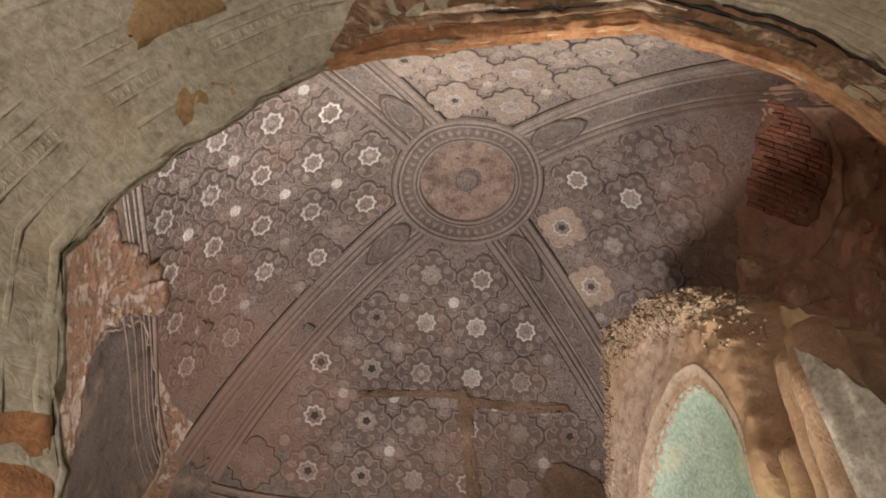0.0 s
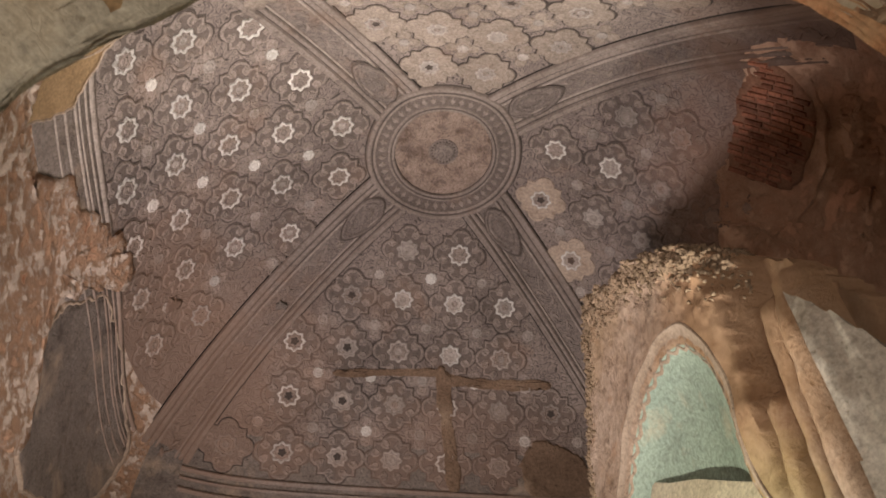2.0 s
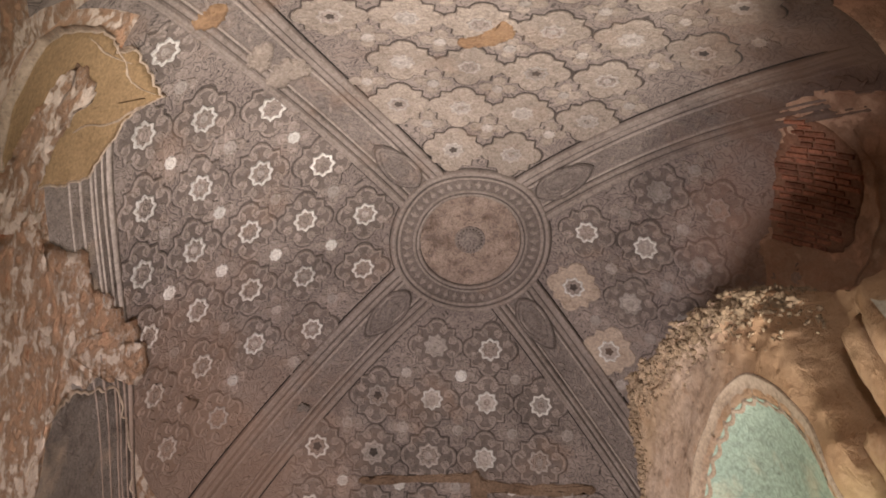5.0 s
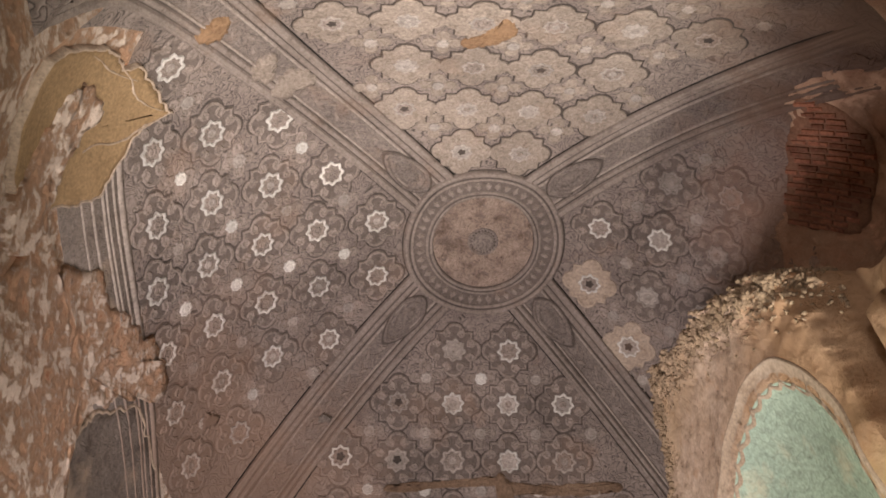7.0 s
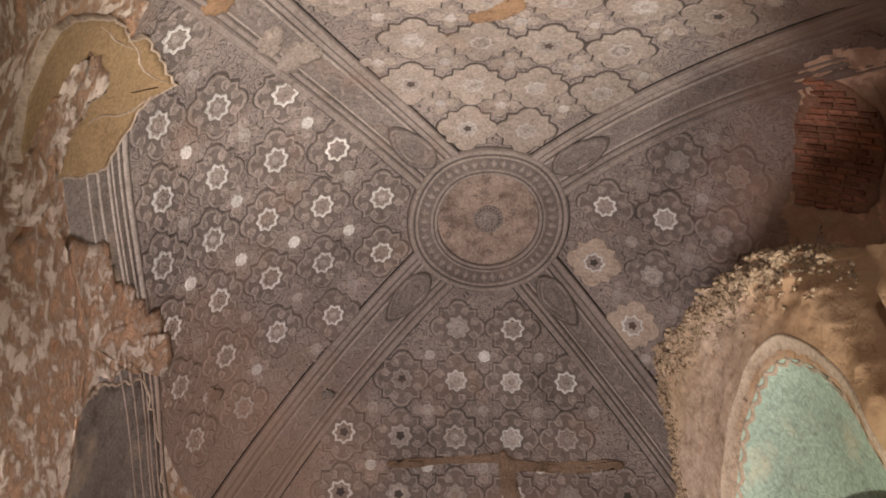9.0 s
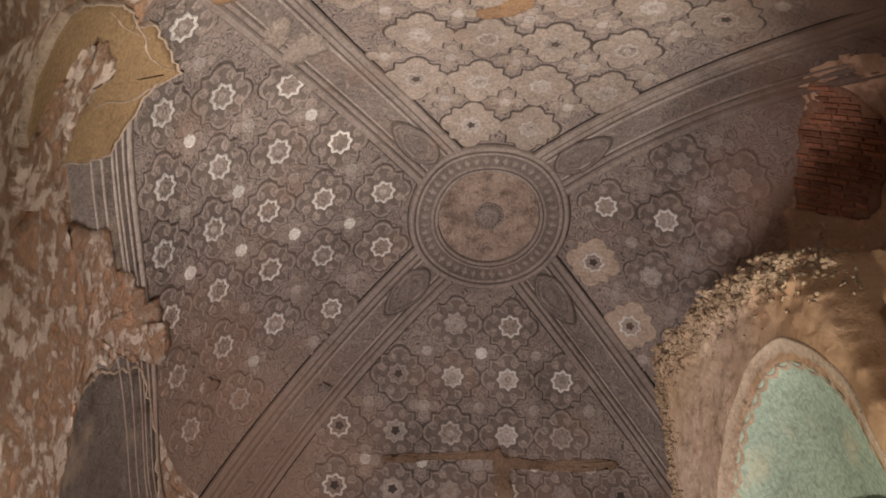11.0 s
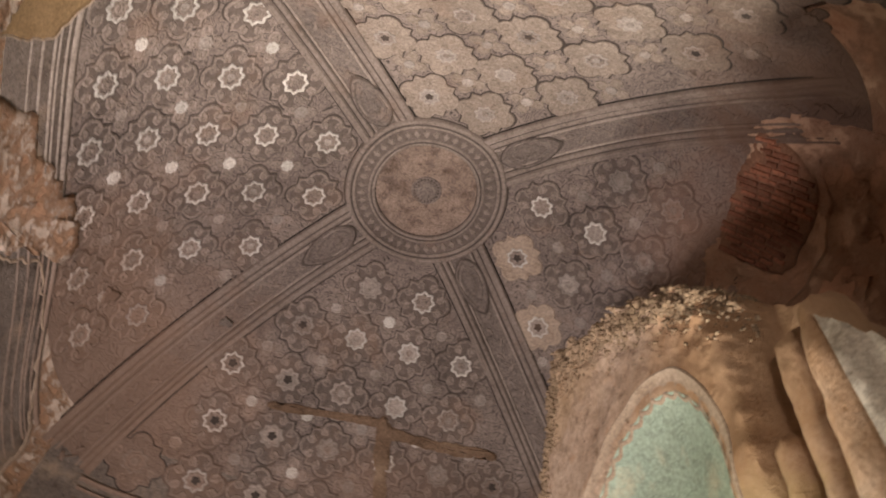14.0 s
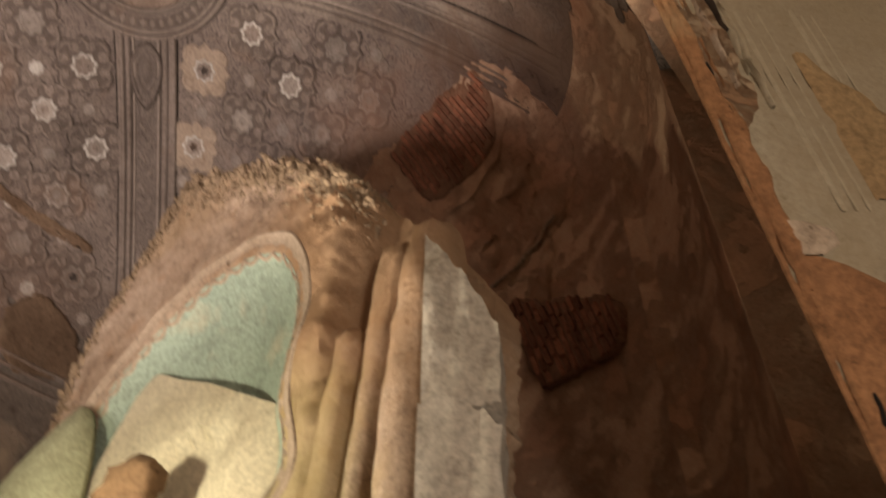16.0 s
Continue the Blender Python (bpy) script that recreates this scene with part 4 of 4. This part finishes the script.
vault_patch("plaster_patch", "loose flaked pale plaster over brick", *W, [(-1.92, 5.74), (-1.76, 5.96), (-1.64, 5.97), (-1.60, 5.78), (-1.40, 5.62), (-1.24, 5.45), (-1.25, 5.15), (-1.55, 5.05), (-1.72, 5.4)], FLAKED, 0.055, 0.065, 5.0, lumpy=0.024)
vault_patch("plaster_patch", "flaked pink and ochre plaster", *W, [(-1.25, 5.42), (-0.95, 5.55), (-0.68, 5.90), (-0.32, 6.02), (0.02, 6.24), (0.3, 6.38), (0.62, 6.30), (0.40, 6.02), (0.24, 5.80), (0.12, 5.42), (0.5, 4.7), (-0.3, 4.4), (-1.0, 4.6)], FLAKED, 0.034, 0.065, 8.0, lumpy=0.02)
vault_patch("stucco_remnant", "remnant of slate-grey stucco under the cornice", *W, [(0.16, 5.46), (0.32, 5.80), (0.62, 6.10), (1.45, 6.04), (1.9, 5.6), (1.6, 5.0), (0.7, 4.6), (0.3, 4.9)], SLATE, 0.02, 0.06, 11.0, BORDER, lumpy=0.006)

N = (1, 1)
vault_patch("repair_strip", "brown mortar along a level crack", *N, [(-0.76, 6.77), (-0.3, 6.81), (0.2, 6.84), (0.24, 6.79), (-0.3, 6.755), (-0.74, 6.72)], MUD, 0.022, 0.012, 3.0, lumpy=0.006)
vault_patch("repair_strip", "brown mortar along a level crack", *N, [(0.24, 6.80), (0.7, 6.79), (1.2, 6.80), (1.22, 6.73), (0.7, 6.71), (0.26, 6.72)], MUD, 0.02, 0.015, 4.0, lumpy=0.006)
vault_patch("repair_strip", "brown mortar down a broken seam", *N, [(0.16, 6.82), (0.28, 6.80), (0.36, 6.3), (0.42, 5.85), (0.30, 5.85), (0.24, 6.3)], MUD, 0.024, 0.02, 6.0, lumpy=0.008)
vault_patch("plaster_patch", "dark brown bare plaster low on the vault", *N, [(1.05, 6.25), (1.25, 6.30), (1.55, 6.15), (1.7, 5.85), (1.3, 5.7), (1.0, 5.9)], MUD, 0.024, 0.04, 7.0, lumpy=0.008)
S = (1, -1)
vault_patch("plaster_loss", "small hole baring red brick", *S, [(-0.35, 7.03), (-0.26, 6.95), (-0.10, 6.84), (-0.03, 6.90), (-0.12, 7.00), (-0.24, 7.06)], RUST, 0.03, 0.04, 9.0, lumpy=0.02)

E_ = (0, 1)
EAST_MUD = vault_patch("plaster_patch", "large bare patch of scarred brown mud plaster", *E_, [(0.9, 6.25), (0.1, 6.62), (-0.45, 6.86), (-0.62, 6.90), (-1.0, 6.80), (-1.45, 6.92), (-1.72, 6.78), (-1.98, 6.35), (-1.95, 5.7), (-0.6, 5.2), (0.9, 5.3)], SCARRED, 0.022, 0.05, 21.0, lumpy=0.03)
for k, c in enumerate(([(-1.30, 5.85), (-1.1, 6.0), (-0.95, 5.75), (-1.15, 5.5)], [(-1.75, 6.15), (-1.6, 6.3), (-1.45, 6.05), (-1.6, 5.8)], [(-1.7, 5.45), (-1.45, 5.6), (-1.3, 5.3), (-1.55, 5.0)], [(-0.6, 6.1), (-0.3, 6.35), (0.1, 6.2), (-0.2, 5.9)])):
    vault_patch("plaster_lump", "lump of rough brown mud plaster", *E_, c, SCARRED, 0.03, 0.08, 30.0 + k, lumpy=0.05)


def vault_spot(name, label, p, size, material, seed, height=0.05, category="stain"):
    """A small ragged patch or hole anywhere on vault or rib."""
    p = snap([p])[0]
    r = random.Random(seed)
    ph = [r.uniform(0, 6.28) for _ in range(4)]

    def edge(a):
        return size * (1 + 0.25 * math.sin(2 * a + ph[0]) + 0.16 * math.sin(3 * a + ph[1]) + 0.1 * math.sin(7 * a + ph[2]) + 0.06 * math.sin(13 * a + ph[3]))
    ob = thing(name, p, label, category)
    smooth(part("skin", rings_on_vault(p, edge, [(1.0, 0.0), (0.97, height), (0.6, height + 0.004), (0.2, height + 0.003)], 0, 64), material, ob))


vault_spot("plaster_loss", "hole in a rib baring red brick", (-1.84, -1.95, 6.5), 0.09, RUST, 1, 0.056, "plaster loss")
vault_spot("plaster_patch", "ragged buff plaster loss across a rib", (-1.50, -1.48, 7.16), 0.13, WORN_LIT, 2, 0.054, "plaster patch")
vault_spot("plaster_patch", "ragged buff plaster loss across a rib", (-1.66, -1.62, 6.98), 0.10, WORN_LIT, 3, 0.056, "plaster patch")
vault_spot("soot_stain", "dark stain on a rib", (-1.34, 1.57, 7.16), 0.045, SLATE, 4, 0.05)
vault_spot("soot_stain", "dark stain on the vault", (-2.20, 1.16, 6.66), 0.07, GROOVE, 5, 0.03)


def brick_panel(corners, seed, label, courses_level=False):
    """Bare brickwork: a bed of mortar with bricks in courses."""
    host = vault_patch("brick_patch", label, *E_, corners, MORTAR, 0.04, 0.03, seed, category="brickwork")
    edge = ragged(corners, 14, 0.02, seed)

    def within(q):
        hit, n = False, len(edge)
        for i in range(n):
            (x0, y0), (x1, y1) = edge[i], edge[(i + 1) % n]
            if (y0 > q[1]) != (y1 > q[1]) and q[0] < (x1 - x0) * (q[1] - y0) / (y1 - y0) + x0:
                hit = not hit
        return hit
    r = random.Random(int(seed))
    mid = edge.mean(0)
    p0 = at_level(mid[1], mid[0], 0, 1)
    course, length = 0.047, 0.19
    lean = radians(15)
    u = -0.75
    while u < 0.75:
        v = -0.8 - r.uniform(0, 0.2)
        while v < 0.8:
            hl = length * r.uniform(0.22, 0.45)
            v += hl
            spot = on_vault(p0, np.array([u * math.cos(lean) - v * math.sin(lean)]), np.array([u * math.sin(lean) + v * math.cos(lean)]), 0.0)[0]
            ends = on_vault(p0, u * math.cos(lean) - (v + np.array([-hl, hl]) * 0.8) * math.sin(lean), u * math.sin(lean) + (v + np.array([-hl, hl]) * 0.8) * math.cos(lean), 0.0)
            if within((spot[1], spot[2])) and all(within((e[1], e[2])) for e in ends):
                hw = course / 2 - 0.006
                h0, h1 = 0.03, 0.046 + r.uniform(0, 0.014)
                cs = [(-hw, -hl), (hw, -hl), (hw, hl), (-hw, hl)]
                tilt = r.uniform(-0.03, 0.03)
                us = u + np.array([a + tilt * b for a, b in cs] + [(a + tilt * b) * 0.8 for a, b in cs])
                vs = v + np.array([b for _, b in cs] + [b * 0.95 for _, b in cs])
                us, vs = us * math.cos(lean) - vs * math.sin(lean), us * math.sin(lean) + vs * math.cos(lean)
                pts = on_vault(p0, us, vs, np.array([h0] * 4 + [h1 + r.uniform(-0.006, 0.006) for _ in range(4)]))
                part("brick", (pts, [(0, 1, 5, 4), (1, 2, 6, 5), (2, 3, 7, 6), (3, 0, 4, 7), (4, 5, 6, 7)]), BRICK, host)
            v += hl + 0.012
        u += course


def crack_line(host, points, width, material, height=0.06):
    """A thin ragged crack or ridge on the vault, through a few places."""
    points = np.array(points, float)
    t = np.linspace(0, len(points) - 1, 50)
    line = np.stack([np.interp(t, range(len(points)), points[:, i]) for i in range(3)], 1)
    line += [[0, 0.05 * noise.noise(Vector(p * 5)), 0.05 * noise.noise(Vector(p * 6))] for p in line]
    way = np.gradient(line, axis=0)
    n, _ = vault_normal(line)
    side = np.cross(way, n)
    side /= np.linalg.norm(side, axis=1, keepdims=True)
    w = np.array([width * (0.5 + 0.5 * math.sin(math.pi * k / 49)) * (1 + 0.6 * noise.noise(Vector(p * 14))) for k, p in enumerate(line)])
    rows = [snap(line + side * (w * s)[:, None], h) for s, h in ((-1, height - 0.02), (-0.5, height), (0.5, height), (1, height - 0.02))]
    return smooth(part("crack", (np.vstack(rows), grid_faces(4, 50)), material, host))


crack_line(EAST_MUD, [(2.60, -1.2, 5.45), (2.52, -1.55, 5.5), (2.42, -1.78, 5.6)], 0.014, BUFF, 0.06)
crack_line(EAST_MUD, [(2.2, -1.7, 6.45), (2.3, -1.5, 6.3), (2.4, -1.2, 6.2), (2.45, -0.7, 6.2)], 0.010, SCARRED, 0.07)
crack_line(EAST_MUD, [(2.1, -0.2, 6.75), (2.3, -0.4, 6.45), (2.45, -0.5, 6.1)], 0.010, SCARRED, 0.06)
TAN_RIDGES = [ob for ob in bpy.data.objects if ob.name.startswith("plaster_patch") and ob["label"].startswith("smooth tan repair")][0]
for line in ([(-1.98, 6.02), (-1.8, 6.18), (-1.62, 6.28), (-1.52, 6.48)], [(-1.46, 6.44), (-1.40, 6.26), (-1.44, 6.06), (-1.5, 5.86)], [(-2.05, 5.8), (-1.9, 5.98), (-1.78, 6.22)]):
    crack_line(TAN_RIDGES, [at_level(z, y, 0, -1) for y, z in line], 0.007, BORDER, 0.044)
brick_panel([(-0.68, 6.84), (-1.05, 6.90), (-1.40, 6.90), (-1.64, 6.76), (-1.52, 6.44), (-1.2, 6.37), (-0.85, 6.38), (-0.74, 6.6)], 41, "patch of bare red brick courses in the vault")
brick_panel([(-1.34, 5.2), (-1.55, 5.1), (-1.87, 4.86), (-2.12, 4.62), (-2.1, 4.34), (-1.8, 4.4), (-1.5, 4.5)], 43, "small patch of bare brick courses low on the wall")

# ---- the standing fragment of stucco vaulting on the east side ----
FX = 1.02
LEFT_Z, LEFT_Y = [0.0, 3.2, 4.1, 4.7, 5.2, 5.7, 6.02], [0.75, 0.70, 0.66, 0.74, 0.52, 0.29, 0.12]
RIGHT_Z, RIGHT_Y = [0.0, 3.0, 3.5, 3.8, 4.1, 4.5, 5.0, 5.4, 5.8, 6.02], [-2.08, -2.08, -2.12, -2.08, -1.93, -1.70, -1.32, -0.88, -0.26, 0.08]
NICHE = [(0.36, 3.6), (0.33, 4.1), (0.28, 4.32), (0.08, 4.56), (-0.33, 4.73), (-0.68, 4.75), (-0.97, 4.63), (-1.14, 4.36), (-1.20, 4.03), (-1.17, 3.68), (-1.22, 3.2), (-0.4, 2.9)]


def niche_edge(steps=14):
    pts, n = [], len(NICHE)
    for i in range(n):
        p0, p1, p2, p3 = (np.array(NICHE[(i + k) % n]) for k in (-1, 0, 1, 2))
        for k in range(steps):
            t = k / steps
            pts.append(0.5 * (2 * p1 + (p2 - p0) * t + (2 * p0 - 5 * p1 + 4 * p2 - p3) * t * t + (3 * p1 - p0 - 3 * p2 + p3) * t ** 3))
    return np.array(pts)


NEDGE = niche_edge()
NMID = np.array([-0.45, 3.85])


def niche_share(y, z):
    """0 in the niche's heart, 1 at its rim, over 1 outside."""
    d = np.array([y, z]) - NMID
    a = math.atan2(d[1], d[0])
    e = NEDGE - NMID
    ang = np.arctan2(e[:, 1], e[:, 0])
    k = np.argmin(np.abs((ang - a + math.pi) % (2 * math.pi) - math.pi))
    return np.linalg.norm(d) / np.linalg.norm(e[k])


def fragment_x(y, z):
    """The face of the fragment: its distance east."""
    s = niche_share(y, z)
    rough = min(max((niche_share(y, z) - 1.1) / 0.1, 0.15), 1)
    x = FX + 0.03 * noise.noise(Vector((y * 3, z * 3, 1))) + rough * (0.016 * noise.noise(Vector((y * 12, z * 9, 5))) + 0.008 * noise.noise(Vector((y * 29, z * 21, 5))))
    if s < 1:
        x += 0.24 * (1 - s ** 2) ** 0.8 + 0.02
    elif s < 1.12:
        x += 0.02 * (1.12 - s) / 0.12
    if y < -1.40:
        x += (0.13 + 0.12 * min(max((z - 3.5) / 0.3, 0), 1)) * min((-1.40 - y) / 0.14, 1)
    top = float(np.interp(y, RIGHT_Y, RIGHT_Z))
    d = top - z
    if d < 0.5 and y > -1.5:
        x += -0.03 * (0.5 - d) + (0.07 * noise.noise(Vector((y * 9, z * 9, 2))) + 0.05 * noise.noise(Vector((y * 23, z * 23, 2)))) * (0.5 - d) * 2
    return x


def build_fragment():
    frag = thing("stucco_fragment", (FX + 0.1, -0.8, 0.0), "broken buff stucco vaulting with a green painted niche", "stucco fragment")
    zs = np.concatenate([[0.0, 0.8, 1.6], np.linspace(2.2, 6.0, 167)])
    us = np.linspace(0, 1, 130)
    grid = []
    for z in zs:
        yl = np.interp(z, LEFT_Z, LEFT_Y) + 0.035 * noise.noise(Vector((0, z * 11, 3))) + 0.02 * noise.noise(Vector((0, z * 31, 3)))
        yr = np.interp(z, RIGHT_Z, RIGHT_Y) + 0.04 * noise.noise(Vector((9, z * 11, 3))) + 0.025 * noise.noise(Vector((9, z * 29, 3)))
        grid.append([(fragment_x(y, z), y, z) for y in yr + (yl - yr) * us])
    grid = np.array(grid)
    v, f = slab(grid, (0.16, 0, 0))
    n = len(v) // 2
    body = part("shell", (v, f), BUFF, frag)
    for k, face in enumerate(body.data.polygons):
        face.use_smooth = k < 2 * 169 * 129
    body.data.set_sharp_from_angle(angle=radians(50))
    # painted niche and its scalloped border
    rows = []
    for s in np.linspace(0.985, 0.02, 26):
        rows.append([(fragment_x(*(NMID + (e - NMID) * s)) - 0.007, *(NMID + (e - NMID) * s)) for e in NEDGE])
    m = len(NEDGE)
    niche = smooth(part("niche", (np.array(rows).reshape(-1, 3), grid_faces(26, m, True) + [tuple(range(25 * m, 26 * m))]), GREEN, frag, "green painted niche with faint scrolls"))
    arc = np.concatenate([[0], np.cumsum(np.linalg.norm(np.diff(NEDGE, axis=0), axis=1))])
    rows = []
    for k, h in ((0.972, 0.006), (0.976, 0.013), (0.984, 0.015), (0.992, 0.012), (0.997, 0.004), (1.05, 0.003), (1.09, 0.003), (1.095, 0.010), (1.108, 0.010), (1.115, 0.0)):
        row = []
        for e, a in zip(NEDGE, arc):
            kk = k - (0.026 * abs(math.sin(a / 0.125 * math.pi)) if k < 1 else 0)
            y, z = NMID + (e - NMID) * kk
            row.append((fragment_x(y, z) - h, y, z))
        rows.append(row)
    smooth(part("scalloped_border", (np.array(rows).reshape(-1, 3), grid_faces(10, m, True)), BORDER, frag, "pale scalloped plaster border"))

    def bar(name, pts, mat, label=""):
        """A rounded upright shaft through (y, z, half width, proud)."""
        pts = np.array(pts, float)
        t = np.linspace(0, 1, 40)
        q = np.stack([np.interp(t, np.linspace(0, 1, len(pts)), pts[:, i]) for i in range(4)], 1)
        rows = []
        for y, z, w, d in q:
            row = []
            for a in np.linspace(0, math.pi, 14):
                ny = 2.4 * noise.noise(Vector((y * 9, z * 5, a))) + 2.2 * noise.noise(Vector((y * 20, z * 14, a * 2)))
                row.append((FX + 0.13 - (d + 0.004 * ny) * math.sin(a) ** 0.6, y - (w + 0.004 * ny) * math.cos(a), z + 0.01 * ny))
            rows.append(row)
        v = np.array(rows)
        f = grid_faces(40, 14)
        return smooth(part(name, (v.reshape(-1, 3), f + [tuple(range(14))]), mat, frag, label))
    bar("shaft", [(-1.72, 4.22, 0.05, 0.02), (-1.72, 4.17, 0.08, 0.10), (-1.70, 4.0, 0.085, 0.12), (-1.66, 3.6, 0.06, 0.12), (-1.60, 3.2, 0.05, 0.11), (-1.55, 2.0, 0.05, 0.1)], BUFF)
    bar("shaft", [(-1.94, 4.14, 0.06, 0.10), (-1.93, 4.08, 0.09, 0.18), (-1.92, 3.8, 0.11, 0.22), (-1.88, 3.3, 0.12, 0.22), (-1.88, 2.6, 0.14, 0.22), (-1.88, 2.0, 0.14, 0.2)], BUFF)
    bar("shaft", [(-1.50, 3.85, 0.02, 0.06), (-1.50, 3.78, 0.06, 0.12), (-1.46, 3.4, 0.07, 0.12), (-1.40, 2.8, 0.07, 0.12), (-1.40, 2.0, 0.07, 0.12)], BUFF)
    def facing(name, z0, tops, mat, label, shift=0.0):
        """A flat broken slab that faces south-west, with a sloping top."""
        rows = []
        for k in np.linspace(0, 1, 26):
            row = []
            for u in np.linspace(0, 1, 16):
                z = z0 + (np.interp(u, [0, 0.5, 1], tops) - z0) * k
                w = 0.02 * noise.noise(Vector((u * 3, z * 4, 7))) + 0.006 * noise.noise(Vector((u * 14, z * 12, 7)))
                ragged_u = u + (0.06 * noise.noise(Vector((3, z * 9, 1))) if u > 0.9 else 0)
                row.append((0.93 + 0.12 * ragged_u + w + shift, -2.0 - 0.22 * ragged_u + 0.6 * w, z + 0.03 * noise.noise(Vector((u * 8, 1, k * 2))) * (k > 0.98)))
            rows.append(row)
        v, f = slab(np.array(rows), (0.16, 0.09, 0))
        ob = part(name, (v, f), mat, frag, label)
        ob.data.set_sharp_from_angle(angle=radians(45))
    facing("white_facing", 3.14, (3.95, 3.74, 3.46), WHITE, "white plaster facing")
    facing("white_facing", 0.0, (3.16, 3.18, 3.05), WHITE, "white plaster facing", -0.015)
    # the cell below the niche
    top = [(0.02, 4.42), (-0.25, 4.24), (-0.53, 4.08), (-0.83, 3.87), (-1.05, 3.72), (-1.16, 3.55), (-1.24, 3.35), (-1.27, 3.0)]
    t = np.linspace(0, 1, 60)
    edge = np.stack([np.interp(t, np.linspace(0, 1, 8), [p[i] for p in top]) for i in (0, 1)], 1)
    foot = np.stack([0.42 + (-1.25 - 0.42) * t, np.full(60, 2.0)], 1)
    rows = []
    for k in np.linspace(0, 1, 40):
        row = []
        for e, b in zip(edge, foot):
            y, z = e + (b - e) * k
            x = FX + 0.12 - 0.10 * math.sin(min(k * 3, 1) * math.pi / 2) + 0.07 * max(0, 1 - ((y + 0.55) / 0.38) ** 2) * (1 if z < 3.75 - 1.2 * (y + 0.55) ** 2 else 0) + 0.012 * noise.noise(Vector((y * 6, z * 6, 9)))
            row.append((x, y, z))
        rows.append(row)
    v, f = slab(np.array(rows), (0.10, 0, 0))
    cell_ob = part("lower_cell", (v, f), CREAM, frag, "bright cream plaster cell under the niche")
    cell_ob.data.set_sharp_from_angle(angle=radians(50))
    # a rounded green hood beside it
    rows = []
    for i in range(18):
        a = i / 17 * math.pi * 0.5
        rows.append([(FX - 0.03 - 0.26 * math.cos(a) * abs(math.sin(b)) ** 0.8, 0.42 + 0.40 * math.cos(b) * math.cos(a), 3.2 + 0.86 * math.sin(a) * (1 - 0.25 * math.cos(b))) for b in np.linspace(0, math.pi, 24)])
    v, f = slab(np.array(rows), (0.03, 0, 0))
    smooth(part("hood", (v, f), OLIVE, frag, "rounded olive-grey plaster hood"))
    # a broken brown lump beside the cell
    bm = bmesh.new()
    bmesh.ops.create_icosphere(bm, subdivisions=3, radius=1)
    for q in bm.verts:
        k = 1 + 0.35 * noise.noise(q.co * 2.2) + 0.15 * noise.noise(q.co * 6)
        q.co = Vector((q.co.x * 0.10 * k, q.co.y * 0.16 * k, q.co.z * 0.13 * k)) + Vector((-0.22, 0.27, 3.40))
    smooth(part("broken_lump", bm, RUST, frag, "broken rust-brown plaster lump"))
    # crumbling crust along the broken top and side
    r = random.Random(3)
    verts, faces = [], []
    ico = bmesh.new()
    bmesh.ops.create_icosphere(ico, subdivisions=1, radius=1)
    iv = np.array([list(q.co) for q in ico.verts])
    fi = [tuple(q.index for q in p.verts) for p in ico.faces]
    ico.free()
    for k in range(5600):
        if k % 5 == 0:
            z = r.uniform(3.6, 6.0)
            y = np.interp(z, LEFT_Z, LEFT_Y) - abs(r.gauss(0, 0.05))
            size = r.uniform(0.006, 0.022)
        else:
            y = r.uniform(-1.5, 0.3)
            depth = abs(r.gauss(0, 0.14))
            z = np.interp(y, RIGHT_Y, RIGHT_Z) - depth + 0.03
            if y > 0.12:
                z = 6.0 - (y - 0.12) * 1.9 - depth
            size = r.uniform(0.005, 0.021) * (1.15 - min(depth, 0.5))
        if niche_share(y, z) < 1.14:
            continue
        x = fragment_x(y, z) - r.uniform(-0.016, 0.008)
        if z > np.interp(y, RIGHT_Y, RIGHT_Z) - 0.02:
            x += r.uniform(0, 0.14)
        m = np.array(Euler((r.uniform(0, 6), r.uniform(0, 6), r.uniform(0, 6))).to_matrix())
        s = np.array([r.uniform(0.5, 1.0), r.uniform(0.5, 1.0), r.uniform(0.7, 1.9)]) * size
        q = (iv * (1 + np.array([[r.uniform(-0.35, 0.35)] for _ in iv])) * s) @ m.T + [x, y, z]
        faces += [tuple(i + len(verts) for i in p) for p in fi]
        verts += q.tolist()
    tagged(smooth(part("crust", (np.array(verts), faces), RUBBLE, frag, "crumbling buff plaster crust")), kind="stuff")
    return frag


build_fragment()
